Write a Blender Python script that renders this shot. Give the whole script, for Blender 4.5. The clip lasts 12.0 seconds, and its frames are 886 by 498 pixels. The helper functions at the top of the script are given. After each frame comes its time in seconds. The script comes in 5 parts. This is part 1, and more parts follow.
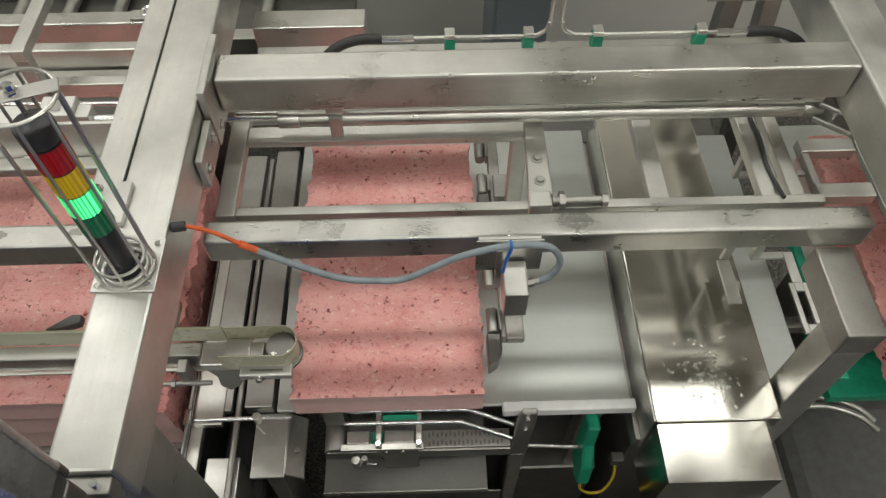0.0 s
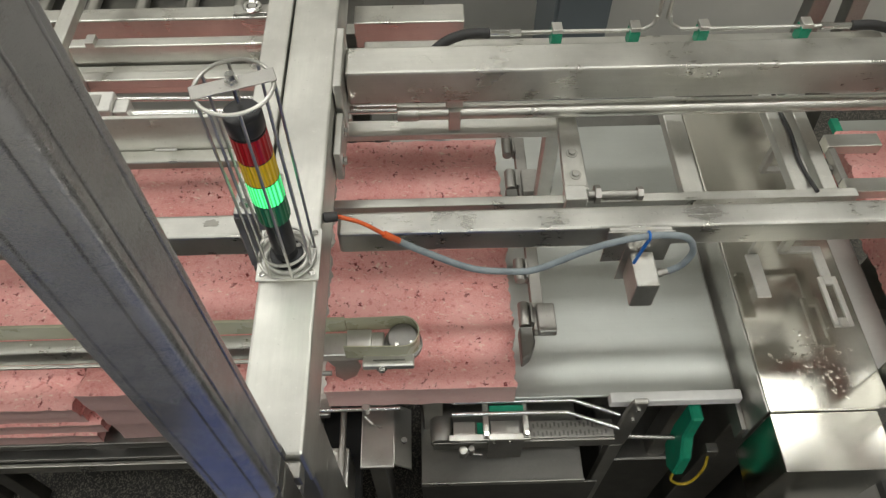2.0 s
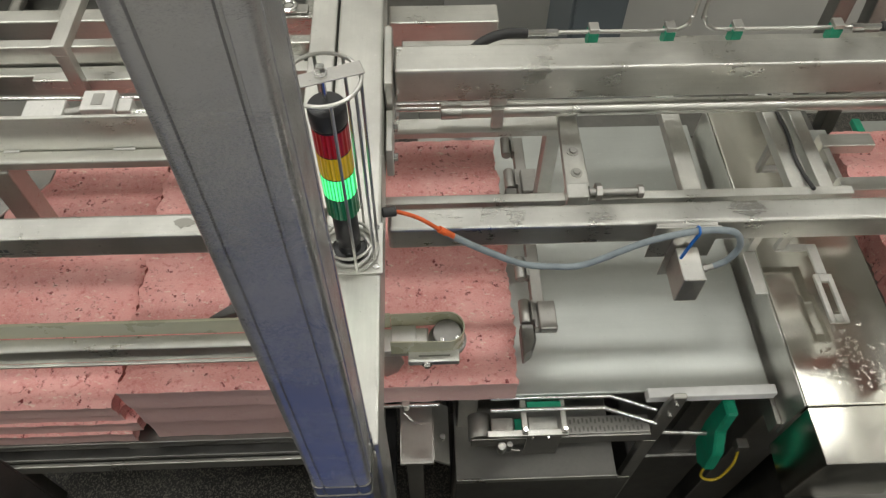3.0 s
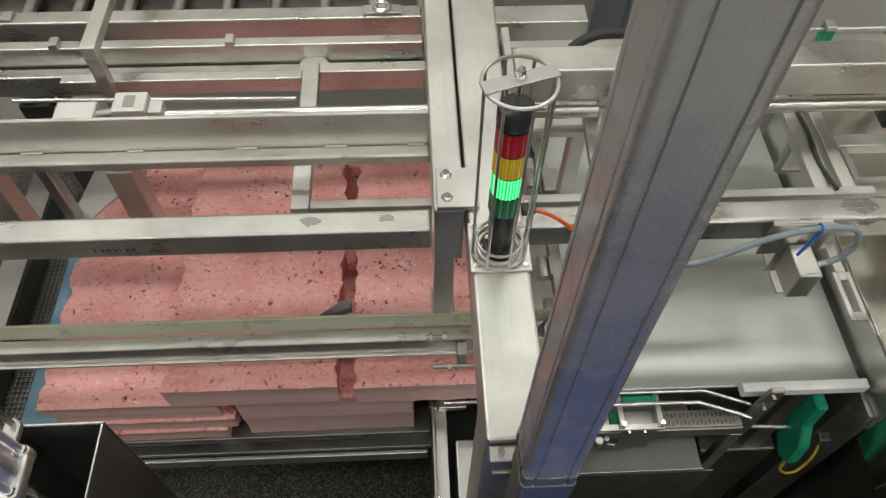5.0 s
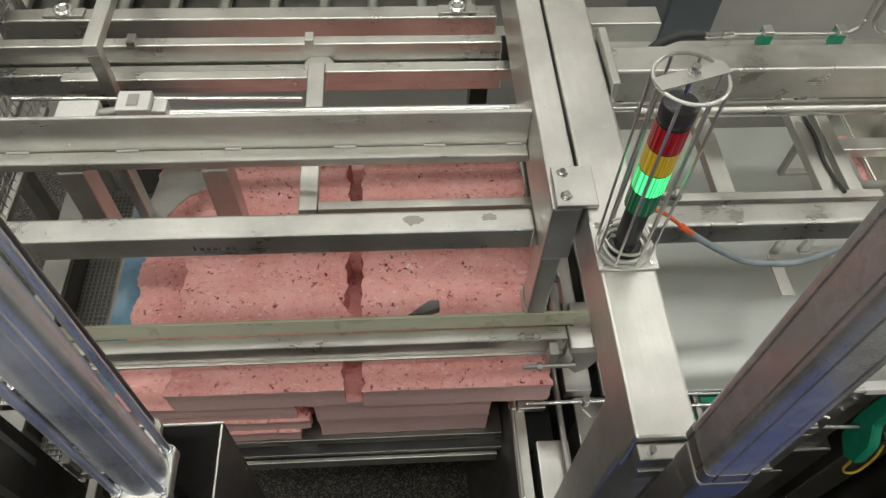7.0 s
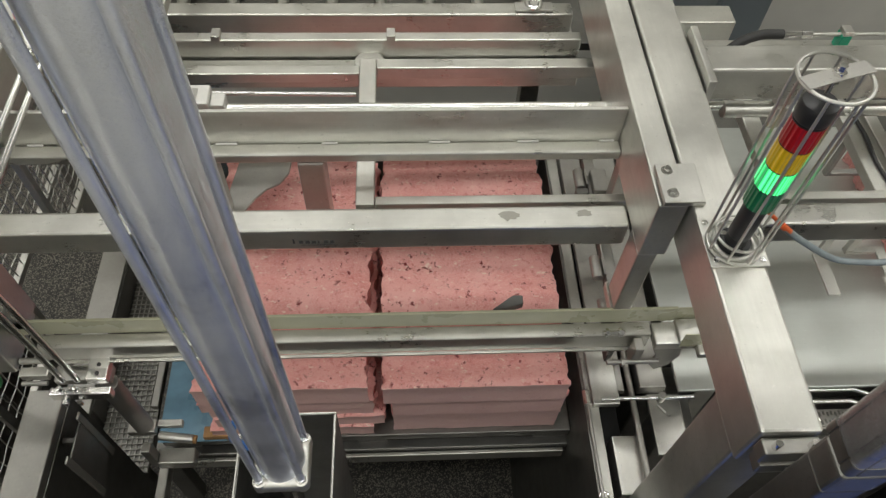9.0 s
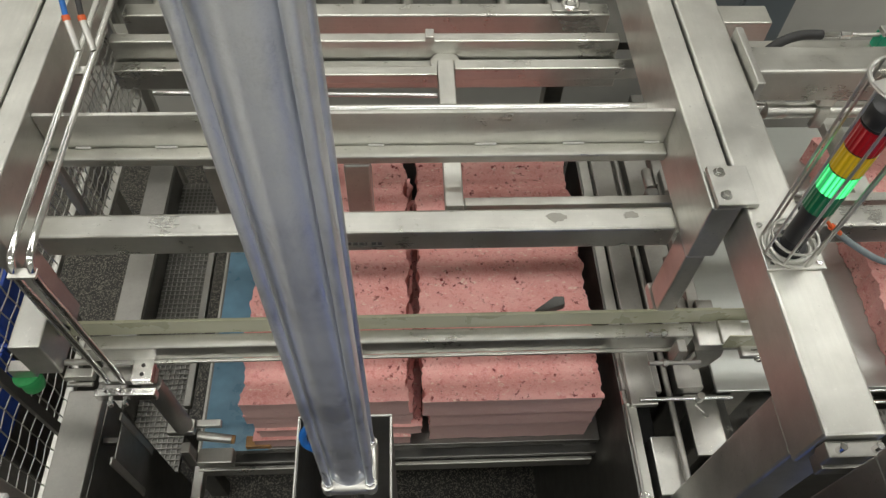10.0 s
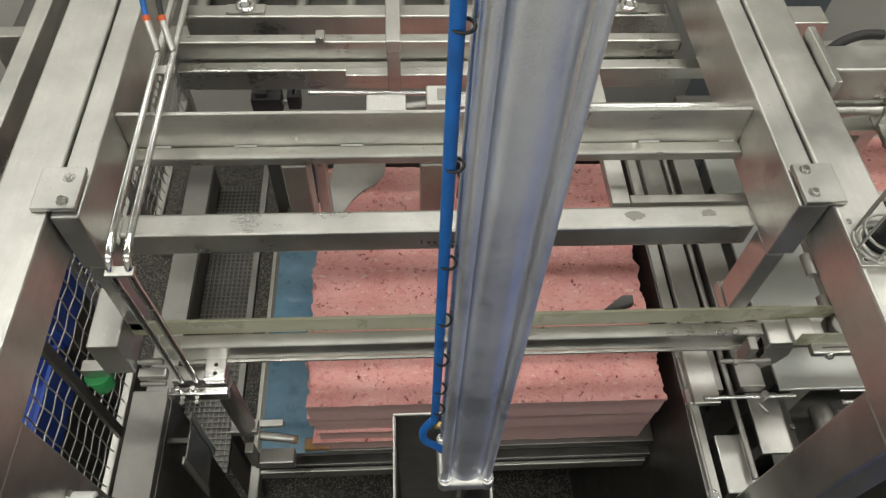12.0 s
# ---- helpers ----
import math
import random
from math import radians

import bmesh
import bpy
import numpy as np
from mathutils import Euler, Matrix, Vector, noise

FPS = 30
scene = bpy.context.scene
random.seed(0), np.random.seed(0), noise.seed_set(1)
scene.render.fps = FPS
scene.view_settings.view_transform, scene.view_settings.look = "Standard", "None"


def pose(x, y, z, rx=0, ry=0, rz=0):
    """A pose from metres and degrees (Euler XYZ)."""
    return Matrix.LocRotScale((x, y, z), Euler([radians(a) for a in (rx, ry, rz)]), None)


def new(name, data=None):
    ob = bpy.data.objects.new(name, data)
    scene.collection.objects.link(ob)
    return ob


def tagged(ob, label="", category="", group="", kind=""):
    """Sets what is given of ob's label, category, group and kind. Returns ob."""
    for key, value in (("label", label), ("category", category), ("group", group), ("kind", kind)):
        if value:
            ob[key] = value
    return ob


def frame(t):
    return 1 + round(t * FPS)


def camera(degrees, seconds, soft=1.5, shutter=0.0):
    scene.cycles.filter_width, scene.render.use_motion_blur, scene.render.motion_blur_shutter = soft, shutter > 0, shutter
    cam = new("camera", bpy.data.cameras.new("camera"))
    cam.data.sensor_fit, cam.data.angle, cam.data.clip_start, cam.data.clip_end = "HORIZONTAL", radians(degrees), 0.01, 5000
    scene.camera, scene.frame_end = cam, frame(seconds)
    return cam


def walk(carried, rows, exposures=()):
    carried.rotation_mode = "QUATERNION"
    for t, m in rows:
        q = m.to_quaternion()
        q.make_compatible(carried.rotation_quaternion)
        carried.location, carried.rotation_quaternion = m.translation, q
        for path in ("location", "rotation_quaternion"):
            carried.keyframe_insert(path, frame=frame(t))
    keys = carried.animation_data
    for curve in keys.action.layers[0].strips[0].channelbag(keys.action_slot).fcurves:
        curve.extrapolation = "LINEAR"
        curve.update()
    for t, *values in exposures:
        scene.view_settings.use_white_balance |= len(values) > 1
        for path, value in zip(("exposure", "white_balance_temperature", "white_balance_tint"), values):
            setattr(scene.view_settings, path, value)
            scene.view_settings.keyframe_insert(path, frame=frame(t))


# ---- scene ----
cam = camera(62.27, 12.0, 1.35)
PATH = [
    (0.0, 0.5976, -0.6809, 3.5007, 34.557, 0.171, -1.617),
    (0.5, 0.5291, -0.6799, 3.4991, 34.495, -0.022, -1.694),
    (1.0, 0.4599, -0.6826, 3.4990, 34.458, -0.059, -1.753),
    (1.5, 0.3884, -0.6883, 3.5002, 34.517, -0.120, -1.570),
    (2.0, 0.3138, -0.6970, 3.5081, 34.437, 0.207, -1.625),
    (2.5, 0.2489, -0.7067, 3.5107, 34.545, -0.037, -2.306),
    (3.0, 0.1817, -0.7188, 3.5098, 34.828, -0.413, -2.174),
    (5.0, -0.1019, -0.7212, 3.5301, 34.595, -0.730, -2.556),
    (5.5, -0.1716, -0.7127, 3.5277, 34.567, -1.198, -2.676),
    (6.0, -0.2370, -0.7108, 3.5247, 34.568, -1.289, -2.827),
    (6.5, -0.3010, -0.7082, 3.5185, 34.667, -1.419, -2.884),
    (7.0, -0.3634, -0.7139, 3.5121, 34.955, -1.822, -3.168),
    (9.0, -0.5648, -0.7176, 3.5164, 34.708, -1.872, -2.444),
    (9.5, -0.6158, -0.7097, 3.5195, 34.521, -1.887, -2.379),
    (10.0, -0.6656, -0.7057, 3.5221, 34.444, -1.745, -2.370),
    (10.5, -0.7128, -0.7083, 3.5219, 34.477, -1.797, -2.544),
    (11.0, -0.7564, -0.7112, 3.5188, 34.590, -1.695, -2.531),
    (11.5, -0.8010, -0.7139, 3.5155, 34.755, -1.741, -2.581),
    (12.0, -0.8451, -0.7120, 3.5139, 34.782, -1.765, -2.552),
]
walk(cam, [(t, pose(x, y, z, rx, ry, rz)) for t, x, y, z, rx, ry, rz in PATH])

# ---- light, exposure ----
world = bpy.data.worlds.new("hall")
scene.world = world
world.use_nodes = True
world.node_tree.nodes["Background"].inputs[0].default_value = (0.80, 0.84, 0.80, 1)
world.node_tree.nodes["Background"].inputs[1].default_value = 0.22
scene.view_settings.exposure = 0.0
LAMP_POWER = 15.6
# rear row (y 2.5) is added, short and dim, to brighten the beam tops
LAMP_ROWS = [(x, y) for y in (-2.9, -0.9, 1.05, 2.5) for x in (-4.4, -2.2, 0.0, 2.2, 4.4) if y < 2 or x < 1]
LAMP_Z = 4.55
for lx, ly in LAMP_ROWS:
    lamp = bpy.data.lights.new("tube_light", "AREA")
    lamp.shape, lamp.size, lamp.size_y, lamp.energy = "RECTANGLE", 2.1, 0.20, LAMP_POWER * (0.45 if ly > 2 else 1.0)
    lamp.color = (1.0, 0.985, 0.93)
    lo = new("tube_light", lamp)
    lo.matrix_basis = pose(lx, ly, LAMP_Z)


# ---- materials ----
def material(name, colour, rough=0.5, metal=0.0, coat=0.0):
    m = bpy.data.materials.new(name)
    m.use_nodes = True
    b = m.node_tree.nodes["Principled BSDF"]
    b.inputs["Base Color"].default_value = (*colour, 1)
    b.inputs["Roughness"].default_value = rough
    b.inputs["Metallic"].default_value = metal
    b.inputs["Coat Weight"].default_value = coat
    return m, m.node_tree.nodes, m.node_tree.links, b


def mapped(n, l, stretch=(1, 1, 1)):
    co = n.new("ShaderNodeTexCoord")
    mp = n.new("ShaderNodeMapping")
    mp.inputs["Scale"].default_value = stretch
    l.new(co.outputs["Object"], mp.inputs["Vector"])
    return mp.outputs["Vector"]


def noise_tex(n, l, vec, scale, detail=4, rough=0.55):
    t = n.new("ShaderNodeTexNoise")
    t.inputs["Scale"].default_value, t.inputs["Detail"].default_value, t.inputs["Roughness"].default_value = scale, detail, rough
    l.new(vec, t.inputs["Vector"])
    return t.outputs["Fac"]


def ramp(n, l, fac, stops):
    r = n.new("ShaderNodeValToRGB")
    while len(r.color_ramp.elements) < len(stops):
        r.color_ramp.elements.new(0.5)
    for e, (p, c) in zip(r.color_ramp.elements, stops):
        e.position, e.color = p, (*c, 1) if len(c) == 3 else c
    l.new(fac, r.inputs["Fac"])
    return r.outputs["Color"]


def span(n, l, fac, a, b, lo, hi):
    r = n.new("ShaderNodeMapRange")
    r.inputs["From Min"].default_value, r.inputs["From Max"].default_value = a, b
    r.inputs["To Min"].default_value, r.inputs["To Max"].default_value = lo, hi
    l.new(fac, r.inputs["Value"])
    return r.outputs["Result"]


def mix(n, l, fac, a, b, kind="MIX"):
    m = n.new("ShaderNodeMix")
    m.data_type, m.blend_type = "RGBA", kind
    for sock, v in ((m.inputs[0], fac), (m.inputs[6], a), (m.inputs[7], b)):
        if isinstance(v, (int, float)):
            sock.default_value = v
        elif isinstance(v, tuple):
            sock.default_value = (*v, 1)
        else:
            l.new(v, sock)
    return m.outputs[2]


def bump(n, l, b, height, strength, dist):
    k = n.new("ShaderNodeBump")
    k.inputs["Strength"].default_value, k.inputs["Distance"].default_value = strength, dist
    l.new(height, k.inputs["Height"])
    l.new(k.outputs["Normal"], b.inputs["Normal"])


def steel(name, base, rough, stretch=(1, 1, 1), blotch=0.08, metal=1.0, grain=0.03, smears=0.6):
    m, n, l, b = material(name, base, rough, metal)
    v1, v2 = mapped(n, l), mapped(n, l, stretch)
    big, fine, mid = noise_tex(n, l, v1, 5.0, 5), noise_tex(n, l, v2, 420.0, 3), noise_tex(n, l, v1, 34.0, 4)
    dark = tuple(c * (1 - 2.2 * blotch) for c in base)
    c1 = ramp(n, l, big, [(0.30, dark), (0.62, base)])
    c2 = mix(n, l, span(n, l, mid, 0.56, 0.74, 0.0, 0.26 * smears), c1, tuple(c * 0.70 for c in base))
    scuff = noise_tex(n, l, v1, 75.0, 6, 0.7)
    c2 = mix(n, l, span(n, l, scuff, 0.60, 0.74, 0.0, 0.6), c2, tuple(min(1, c * 1.22) for c in base))
    # drawn grinding lines and small pale scratches
    lines = noise_tex(n, l, v2, 95.0, 5, 0.7)
    c2 = mix(n, l, span(n, l, lines, 0.40, 0.70, 0.0, 0.45 * smears), c2, tuple(c * 0.74 for c in base))
    nick = noise_tex(n, l, v1, 150.0, 2, 0.5)
    c2 = mix(n, l, span(n, l, nick, 0.70, 0.74, 0.0, 0.8 * smears), c2, tuple(c * 0.45 for c in base))
    l.new(c2, b.inputs["Base Color"])
    add = n.new("ShaderNodeMath")
    add.operation = "ADD"
    l.new(span(n, l, big, 0.3, 0.7, rough - 0.06, rough + 0.08), add.inputs[0])
    l.new(span(n, l, fine, 0.3, 0.7, -grain, grain), add.inputs[1])
    smear = n.new("ShaderNodeMath")
    smear.operation = "ADD"
    l.new(add.outputs[0], smear.inputs[0])
    l.new(span(n, l, noise_tex(n, l, v1, 16.0, 6, 0.65), 0.36, 0.66, -0.09 * smears, 0.12 * smears), smear.inputs[1])
    l.new(smear.outputs[0], b.inputs["Roughness"])
    bump(n, l, b, fine, 0.06, 0.0004)
    return m


STEEL = steel("satin_steel", (0.66, 0.655, 0.615), 0.36, (1, 1, 1), 0.13, 0.96)
WHITE_STEEL = steel("blasted_steel", (0.78, 0.775, 0.74), 0.50, (1, 1, 1), 0.06, 0.75)
STEEL_X = steel("brushed_steel_x", (0.67, 0.665, 0.62), 0.33, (0.06, 1, 1), 0.13, 0.96)
STEEL_Y = steel("brushed_steel_y", (0.69, 0.685, 0.64), 0.40, (1, 0.06, 1), 0.13, 0.96)
SHEET = steel("polished_sheet", (0.68, 0.67, 0.61), 0.15, (0.05, 1, 1), 0.05, 1.0, 0.02, 0.25)
TABLE = steel("blasted_sheet", (0.58, 0.605, 0.575), 0.42, (0.05, 1, 1), 0.04, 0.7, 0.03, 0.3)
DULL = steel("dull_steel", (0.46, 0.45, 0.42), 0.46, (1, 1, 1), 0.10)
GREY_STEEL = steel("grey_steel", (0.27, 0.265, 0.25), 0.42, (1, 1, 1), 0.10)
DARK = steel("dark_steel", (0.27, 0.265, 0.25), 0.42, (1, 1, 1), 0.12)
CHROME = steel("chrome", (0.82, 0.82, 0.80), 0.16, (0.05, 1, 1), 0.03, 1.0, 0.02)
# blue cast in the tube's base colour stands in for blue reflections
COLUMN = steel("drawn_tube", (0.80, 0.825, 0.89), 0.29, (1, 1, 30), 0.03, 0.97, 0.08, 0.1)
COLUMN_GREY = steel("anodised_tube", (0.40, 0.395, 0.40), 0.26, (1, 1, 20), 0.02, 0.85, 0.05, 0.1)
for tube in (COLUMN, COLUMN_GREY):
    # turned finish: highlights run along the tube
    tn = tube.node_tree.nodes
    tangent = tn.new("ShaderNodeTangent")
    tangent.direction_type, tangent.axis = "RADIAL", "Z"
    tb = tn["Principled BSDF"]
    tb.inputs["Anisotropic"].default_value, tb.inputs["Anisotropic Rotation"].default_value = 0.85, 0.25
    tube.node_tree.links.new(tangent.outputs["Tangent"], tb.inputs["Tangent"])


def plain(name, colour, rough=0.5, coat=0.0, vary=0.25, scale=30.0):
    m, n, l, b = material(name, colour, rough, 0.0, coat)
    f = noise_tex(n, l, mapped(n, l), scale, 5)
    l.new(ramp(n, l, f, [(0.3, tuple(c * (1 - vary) for c in colour)), (0.7, tuple(min(1, c * (1 + vary * 0.4)) for c in colour))]), b.inputs["Base Color"])
    l.new(span(n, l, f, 0.3, 0.7, rough - 0.07, rough + 0.07), b.inputs["Roughness"])
    bump(n, l, b, f, 0.08, 0.001)
    return m


BLACK = plain("black_plastic", (0.022, 0.022, 0.024), 0.38)
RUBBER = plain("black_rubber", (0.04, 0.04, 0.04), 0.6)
GREEN = plain("green_plastic", (0.015, 0.33, 0.19), 0.42)
GREEN_CAP = plain("green_cap", (0.05, 0.42, 0.13), 0.38)
ORANGE = plain("orange_sleeve", (0.75, 0.13, 0.03), 0.45)
CABLE = plain("grey_cable", (0.24, 0.28, 0.30), 0.48)
BLUE = plain("blue_plastic", (0.015, 0.16, 0.55), 0.42)
BLUE_CRATE = plain("blue_crate", (0.03, 0.085, 0.42), 0.5)
WHITE = plain("white_plastic", (0.86, 0.86, 0.84), 0.45, 0, 0.08)
BELT = plain("clear_belt", (0.43, 0.43, 0.30), 0.30, 0.2, 0.10, 9)
# for the unseen blue reflectors behind the camera
REFLECTOR_BLUE = plain("blue_reflector_sheet", (0.030, 0.080, 0.36), 0.55)
GREY = plain("grey_plastic", (0.10, 0.10, 0.095), 0.5)
SHEET_BLUE = plain("blue_film", (0.16, 0.33, 0.46), 0.30, 0.2, 0.2, 14)
BROWN = plain("cardboard", (0.42, 0.24, 0.10), 0.75)
YELLOW = plain("yellow_cable", (0.75, 0.55, 0.05), 0.45)
WALL = plain("wall_panel", (0.72, 0.71, 0.66), 0.42, 0, 0.10, 2.2)
WALL_DARK = plain("column_paint", (0.20, 0.23, 0.25), 0.45, 0, 0.1, 3)
CEIL = plain("ceiling_panel", (0.78, 0.78, 0.75), 0.6, 0, 0.05, 2)
BRASS = steel("brass", (0.62, 0.47, 0.20), 0.30, (1, 1, 1), 0.08)
INK = plain("stamped_ink", (0.07, 0.07, 0.07), 0.6)
STAIN = steel("heat_stain", (0.40, 0.39, 0.35), 0.48, (1, 1, 1), 0.15)
WELD = plain("weld_bead", (0.78, 0.77, 0.74), 0.35, 0, 0.1)


def lens(name, colour, glow=0.0, glow_colour=None):
    m, n, l, b = material(name, colour, 0.28, 0.0, 0.35)
    co = mapped(n, l)
    w = n.new("ShaderNodeTexWave")
    w.wave_type, w.bands_direction = "BANDS", "X"
    w.inputs["Scale"].default_value, w.inputs["Distortion"].default_value = 60.0, 0.0
    l.new(co, w.inputs["Vector"])
    l.new(mix(n, l, w.outputs["Fac"], tuple(c * 0.72 for c in colour), colour), b.inputs["Base Color"])
    b.inputs["Transmission Weight"].default_value = 0.0
    if glow:
        b.inputs["Emission Color"].default_value = (*glow_colour, 1)
        l.new(span(n, l, w.outputs["Fac"], 0, 1, glow * 0.12, glow), b.inputs["Emission Strength"])
    return m


LENS_RED = lens("red_lens", (0.40, 0.005, 0.012))
LENS_YELLOW = lens("yellow_lens", (0.80, 0.52, 0.012))
LENS_LIT = lens("lit_green_lens", (0.02, 0.60, 0.16), 1.7, (0.09, 1.0, 0.30))
LENS_GREEN = lens("dark_green_lens", (0.008, 0.17, 0.075))


def meat_material():
    m, n, l, b = material("frozen_meat", (0.6, 0.2, 0.18), 0.42)
    info = n.new("ShaderNodeObjectInfo")
    co = n.new("ShaderNodeTexCoord")
    add = n.new("ShaderNodeVectorMath")
    add.operation = "ADD"
    mul = n.new("ShaderNodeMath")
    mul.operation = "MULTIPLY"
    mul.inputs[1].default_value = 37.0
    l.new(info.outputs["Random"], mul.inputs[0])
    l.new(co.outputs["Object"], add.inputs[0])
    l.new(mul.outputs[0], add.inputs[1])
    v = add.outputs[0]
    broad, mid, fine = noise_tex(n, l, v, 9, 5), noise_tex(n, l, v, 60, 6, 0.65), noise_tex(n, l, v, 210, 4, 0.7)
    # the moulded long faces are smoother and greyer than the torn top and ends
    sep = n.new("ShaderNodeSeparateXYZ")
    l.new(co.outputs["Normal"], sep.inputs[0])
    side = n.new("ShaderNodeMath")
    side.operation = "ABSOLUTE"
    l.new(sep.outputs["Y"], side.inputs[0])
    moulded = span(n, l, side.outputs[0], 0.70, 0.88, 0.0, 1.0)
    torn = span(n, l, side.outputs[0], 0.70, 0.88, 1.0, 0.12)
    c = ramp(n, l, broad, [(0.28, (0.72, 0.275, 0.25)), (0.5, (0.81, 0.37, 0.34)), (0.75, (0.88, 0.48, 0.44))])
    c = mix(n, l, span(n, l, fine, 0.44, 0.62, 0.0, 0.55), c, (0.86, 0.50, 0.45))
    c = mix(n, l, span(n, l, mid, 0.45, 0.32, 0.0, 0.65), c, (0.56, 0.13, 0.12))
    flat = n.new("ShaderNodeMapping")
    flat.inputs["Rotation"].default_value, flat.inputs["Scale"].default_value = (0, 0, 0.5), (0.62, 1.25, 1.0)
    l.new(v, flat.inputs["Vector"])
    fat = span(n, l, noise_tex(n, l, flat.outputs["Vector"], 68, 7, 0.66), 0.590, 0.660, 0.0, 0.70)
    c = mix(n, l, fat, c, (0.92, 0.76, 0.64))
    c = mix(n, l, moulded, c, mix(n, l, 0.7, c, (0.76, 0.56, 0.52)))
    far = n.new("ShaderNodeVectorMath")
    far.operation = "ADD"
    far.inputs[1].default_value = (7.3, 3.1, 1.7)
    l.new(v, far.inputs[0])
    gate = span(n, l, noise_tex(n, l, far.outputs[0], 14, 3), 0.47, 0.57, 0.05, 1.0)
    pits = span(n, l, noise_tex(n, l, far.outputs[0], 60, 6, 0.64), 0.585, 0.630, 0.0, 1.0)
    both = n.new("ShaderNodeMath")
    both.operation = "MULTIPLY"
    l.new(gate, both.inputs[0]), l.new(pits, both.inputs[1])
    deep = n.new("ShaderNodeMath")
    deep.operation = "MULTIPLY"
    l.new(both.outputs[0], deep.inputs[0]), l.new(torn, deep.inputs[1])
    c = mix(n, l, deep.outputs[0], c, (0.22, 0.022, 0.022))
    l.new(c, b.inputs["Base Color"])
    l.new(span(n, l, mid, 0.3, 0.7, 0.36, 0.60), b.inputs["Roughness"])
    h = n.new("ShaderNodeMath")
    h.operation = "SUBTRACT"
    rough_h = n.new("ShaderNodeMath")
    rough_h.operation = "MULTIPLY"
    l.new(mid, rough_h.inputs[0]), l.new(torn, rough_h.inputs[1])
    l.new(rough_h.outputs[0], h.inputs[0]), l.new(deep.outputs[0], h.inputs[1])
    bump(n, l, b, h.outputs[0], 0.6, 0.006)
    return m


MEAT = meat_material()


def floor_material():
    m, n, l, b = material("speckled_resin_floor", (0.04, 0.04, 0.04), 0.4)
    v = mapped(n, l)
    vo = n.new("ShaderNodeTexVoronoi")
    vo.inputs["Scale"].default_value = 210
    l.new(v, vo.inputs["Vector"])
    rnd = n.new("ShaderNodeSeparateColor")
    l.new(vo.outputs["Color"], rnd.inputs[0])
    pale = span(n, l, rnd.outputs[0], 0.70, 0.76, 0.0, 1.0)
    c = mix(n, l, pale, ramp(n, l, noise_tex(n, l, v, 3), [(0.3, (0.040, 0.039, 0.036)), (0.7, (0.075, 0.072, 0.066))]), (0.27, 0.25, 0.21))
    l.new(c, b.inputs["Base Color"])
    bump(n, l, b, rnd.outputs[1], 0.3, 0.002)
    return m


FLOOR = floor_material()


# ---- builders ----
BASE = {}


def thing(name, at, label, category, group=""):
    e = new(name)
    e.location = at
    e.empty_display_size = 0.05
    BASE[e.name] = Vector(at)
    return tagged(e, label, category, group)


def part(name, bm, mat, parent, label="", smooth=False, kind=""):
    off = BASE[parent.name]
    bmesh.ops.translate(bm, verts=bm.verts, vec=-off)
    me = bpy.data.meshes.new(name)
    bm.to_mesh(me)
    bm.free()
    if smooth:
        me.shade_smooth()
        me.set_sharp_from_angle(angle=radians(40))
    me.materials.append(mat)
    ob = new(name, me)
    ob.parent = parent
    BASE[ob.name] = off
    return tagged(ob, label, "", "", kind)


def solo(name, bm, mat, label, category="", kind="", smooth=False, at=(0, 0, 0), group=""):
    bmesh.ops.translate(bm, verts=bm.verts, vec=-Vector(at))
    me = bpy.data.meshes.new(name)
    bm.to_mesh(me)
    bm.free()
    if smooth:
        me.shade_smooth()
        me.set_sharp_from_angle(angle=radians(40))
    me.materials.append(mat)
    ob = new(name, me)
    ob.location = at
    BASE[ob.name] = Vector(at)
    return tagged(ob, label, category, group, kind)


def bx(x0, x1, y0, y1, z0, z1, b=0.004, seg=2):
    bm = bmesh.new()
    bmesh.ops.create_cube(bm, size=1)
    bmesh.ops.scale(bm, vec=(x1 - x0, y1 - y0, z1 - z0), verts=bm.verts)
    bmesh.ops.translate(bm, vec=((x0 + x1) / 2, (y0 + y1) / 2, (z0 + z1) / 2), verts=bm.verts)
    if b:
        b = min(b, 0.45 * min(x1 - x0, y1 - y0, z1 - z0))
        bmesh.ops.bevel(bm, geom=bm.edges[:], offset=b, segments=seg, profile=0.5, affect="EDGES")
    return bm


def cyl(p0, p1, r, r2=None, n=28, b=0.0):
    p0, p1 = Vector(p0), Vector(p1)
    d = p1 - p0
    bm = bmesh.new()
    bmesh.ops.create_cone(bm, cap_ends=True, segments=n, radius1=r, radius2=r if r2 is None else r2, depth=d.length)
    if b:
        rim = [e for e in bm.edges if len(e.link_faces) == 2 and any(len(f.verts) > 4 for f in e.link_faces)]
        bmesh.ops.bevel(bm, geom=rim, offset=b, segments=2, profile=0.5, affect="EDGES")
    m = Matrix.Translation((p0 + p1) / 2) @ d.to_track_quat("Z", "Y").to_matrix().to_4x4()
    bmesh.ops.transform(bm, matrix=m, verts=bm.verts)
    return bm


def join(*parts):
    bm = bmesh.new()
    for p in parts:
        me = bpy.data.meshes.new("tmp")
        p.to_mesh(me)
        p.free()
        bm.from_mesh(me)
        bpy.data.meshes.remove(me)
    return bm


def smooth_path(pts, steps=6):
    pts = [Vector(p) for p in pts]
    out = []
    for i in range(len(pts) - 1):
        a, b, c, d = pts[max(i - 1, 0)], pts[i], pts[i + 1], pts[min(i + 2, len(pts) - 1)]
        for k in range(steps):
            t = k / steps
            out.append(0.5 * (2 * b + (c - a) * t + (2 * a - 5 * b + 4 * c - d) * t * t + (3 * b - a - 3 * c + d) * t ** 3))
    return out + [pts[-1]]


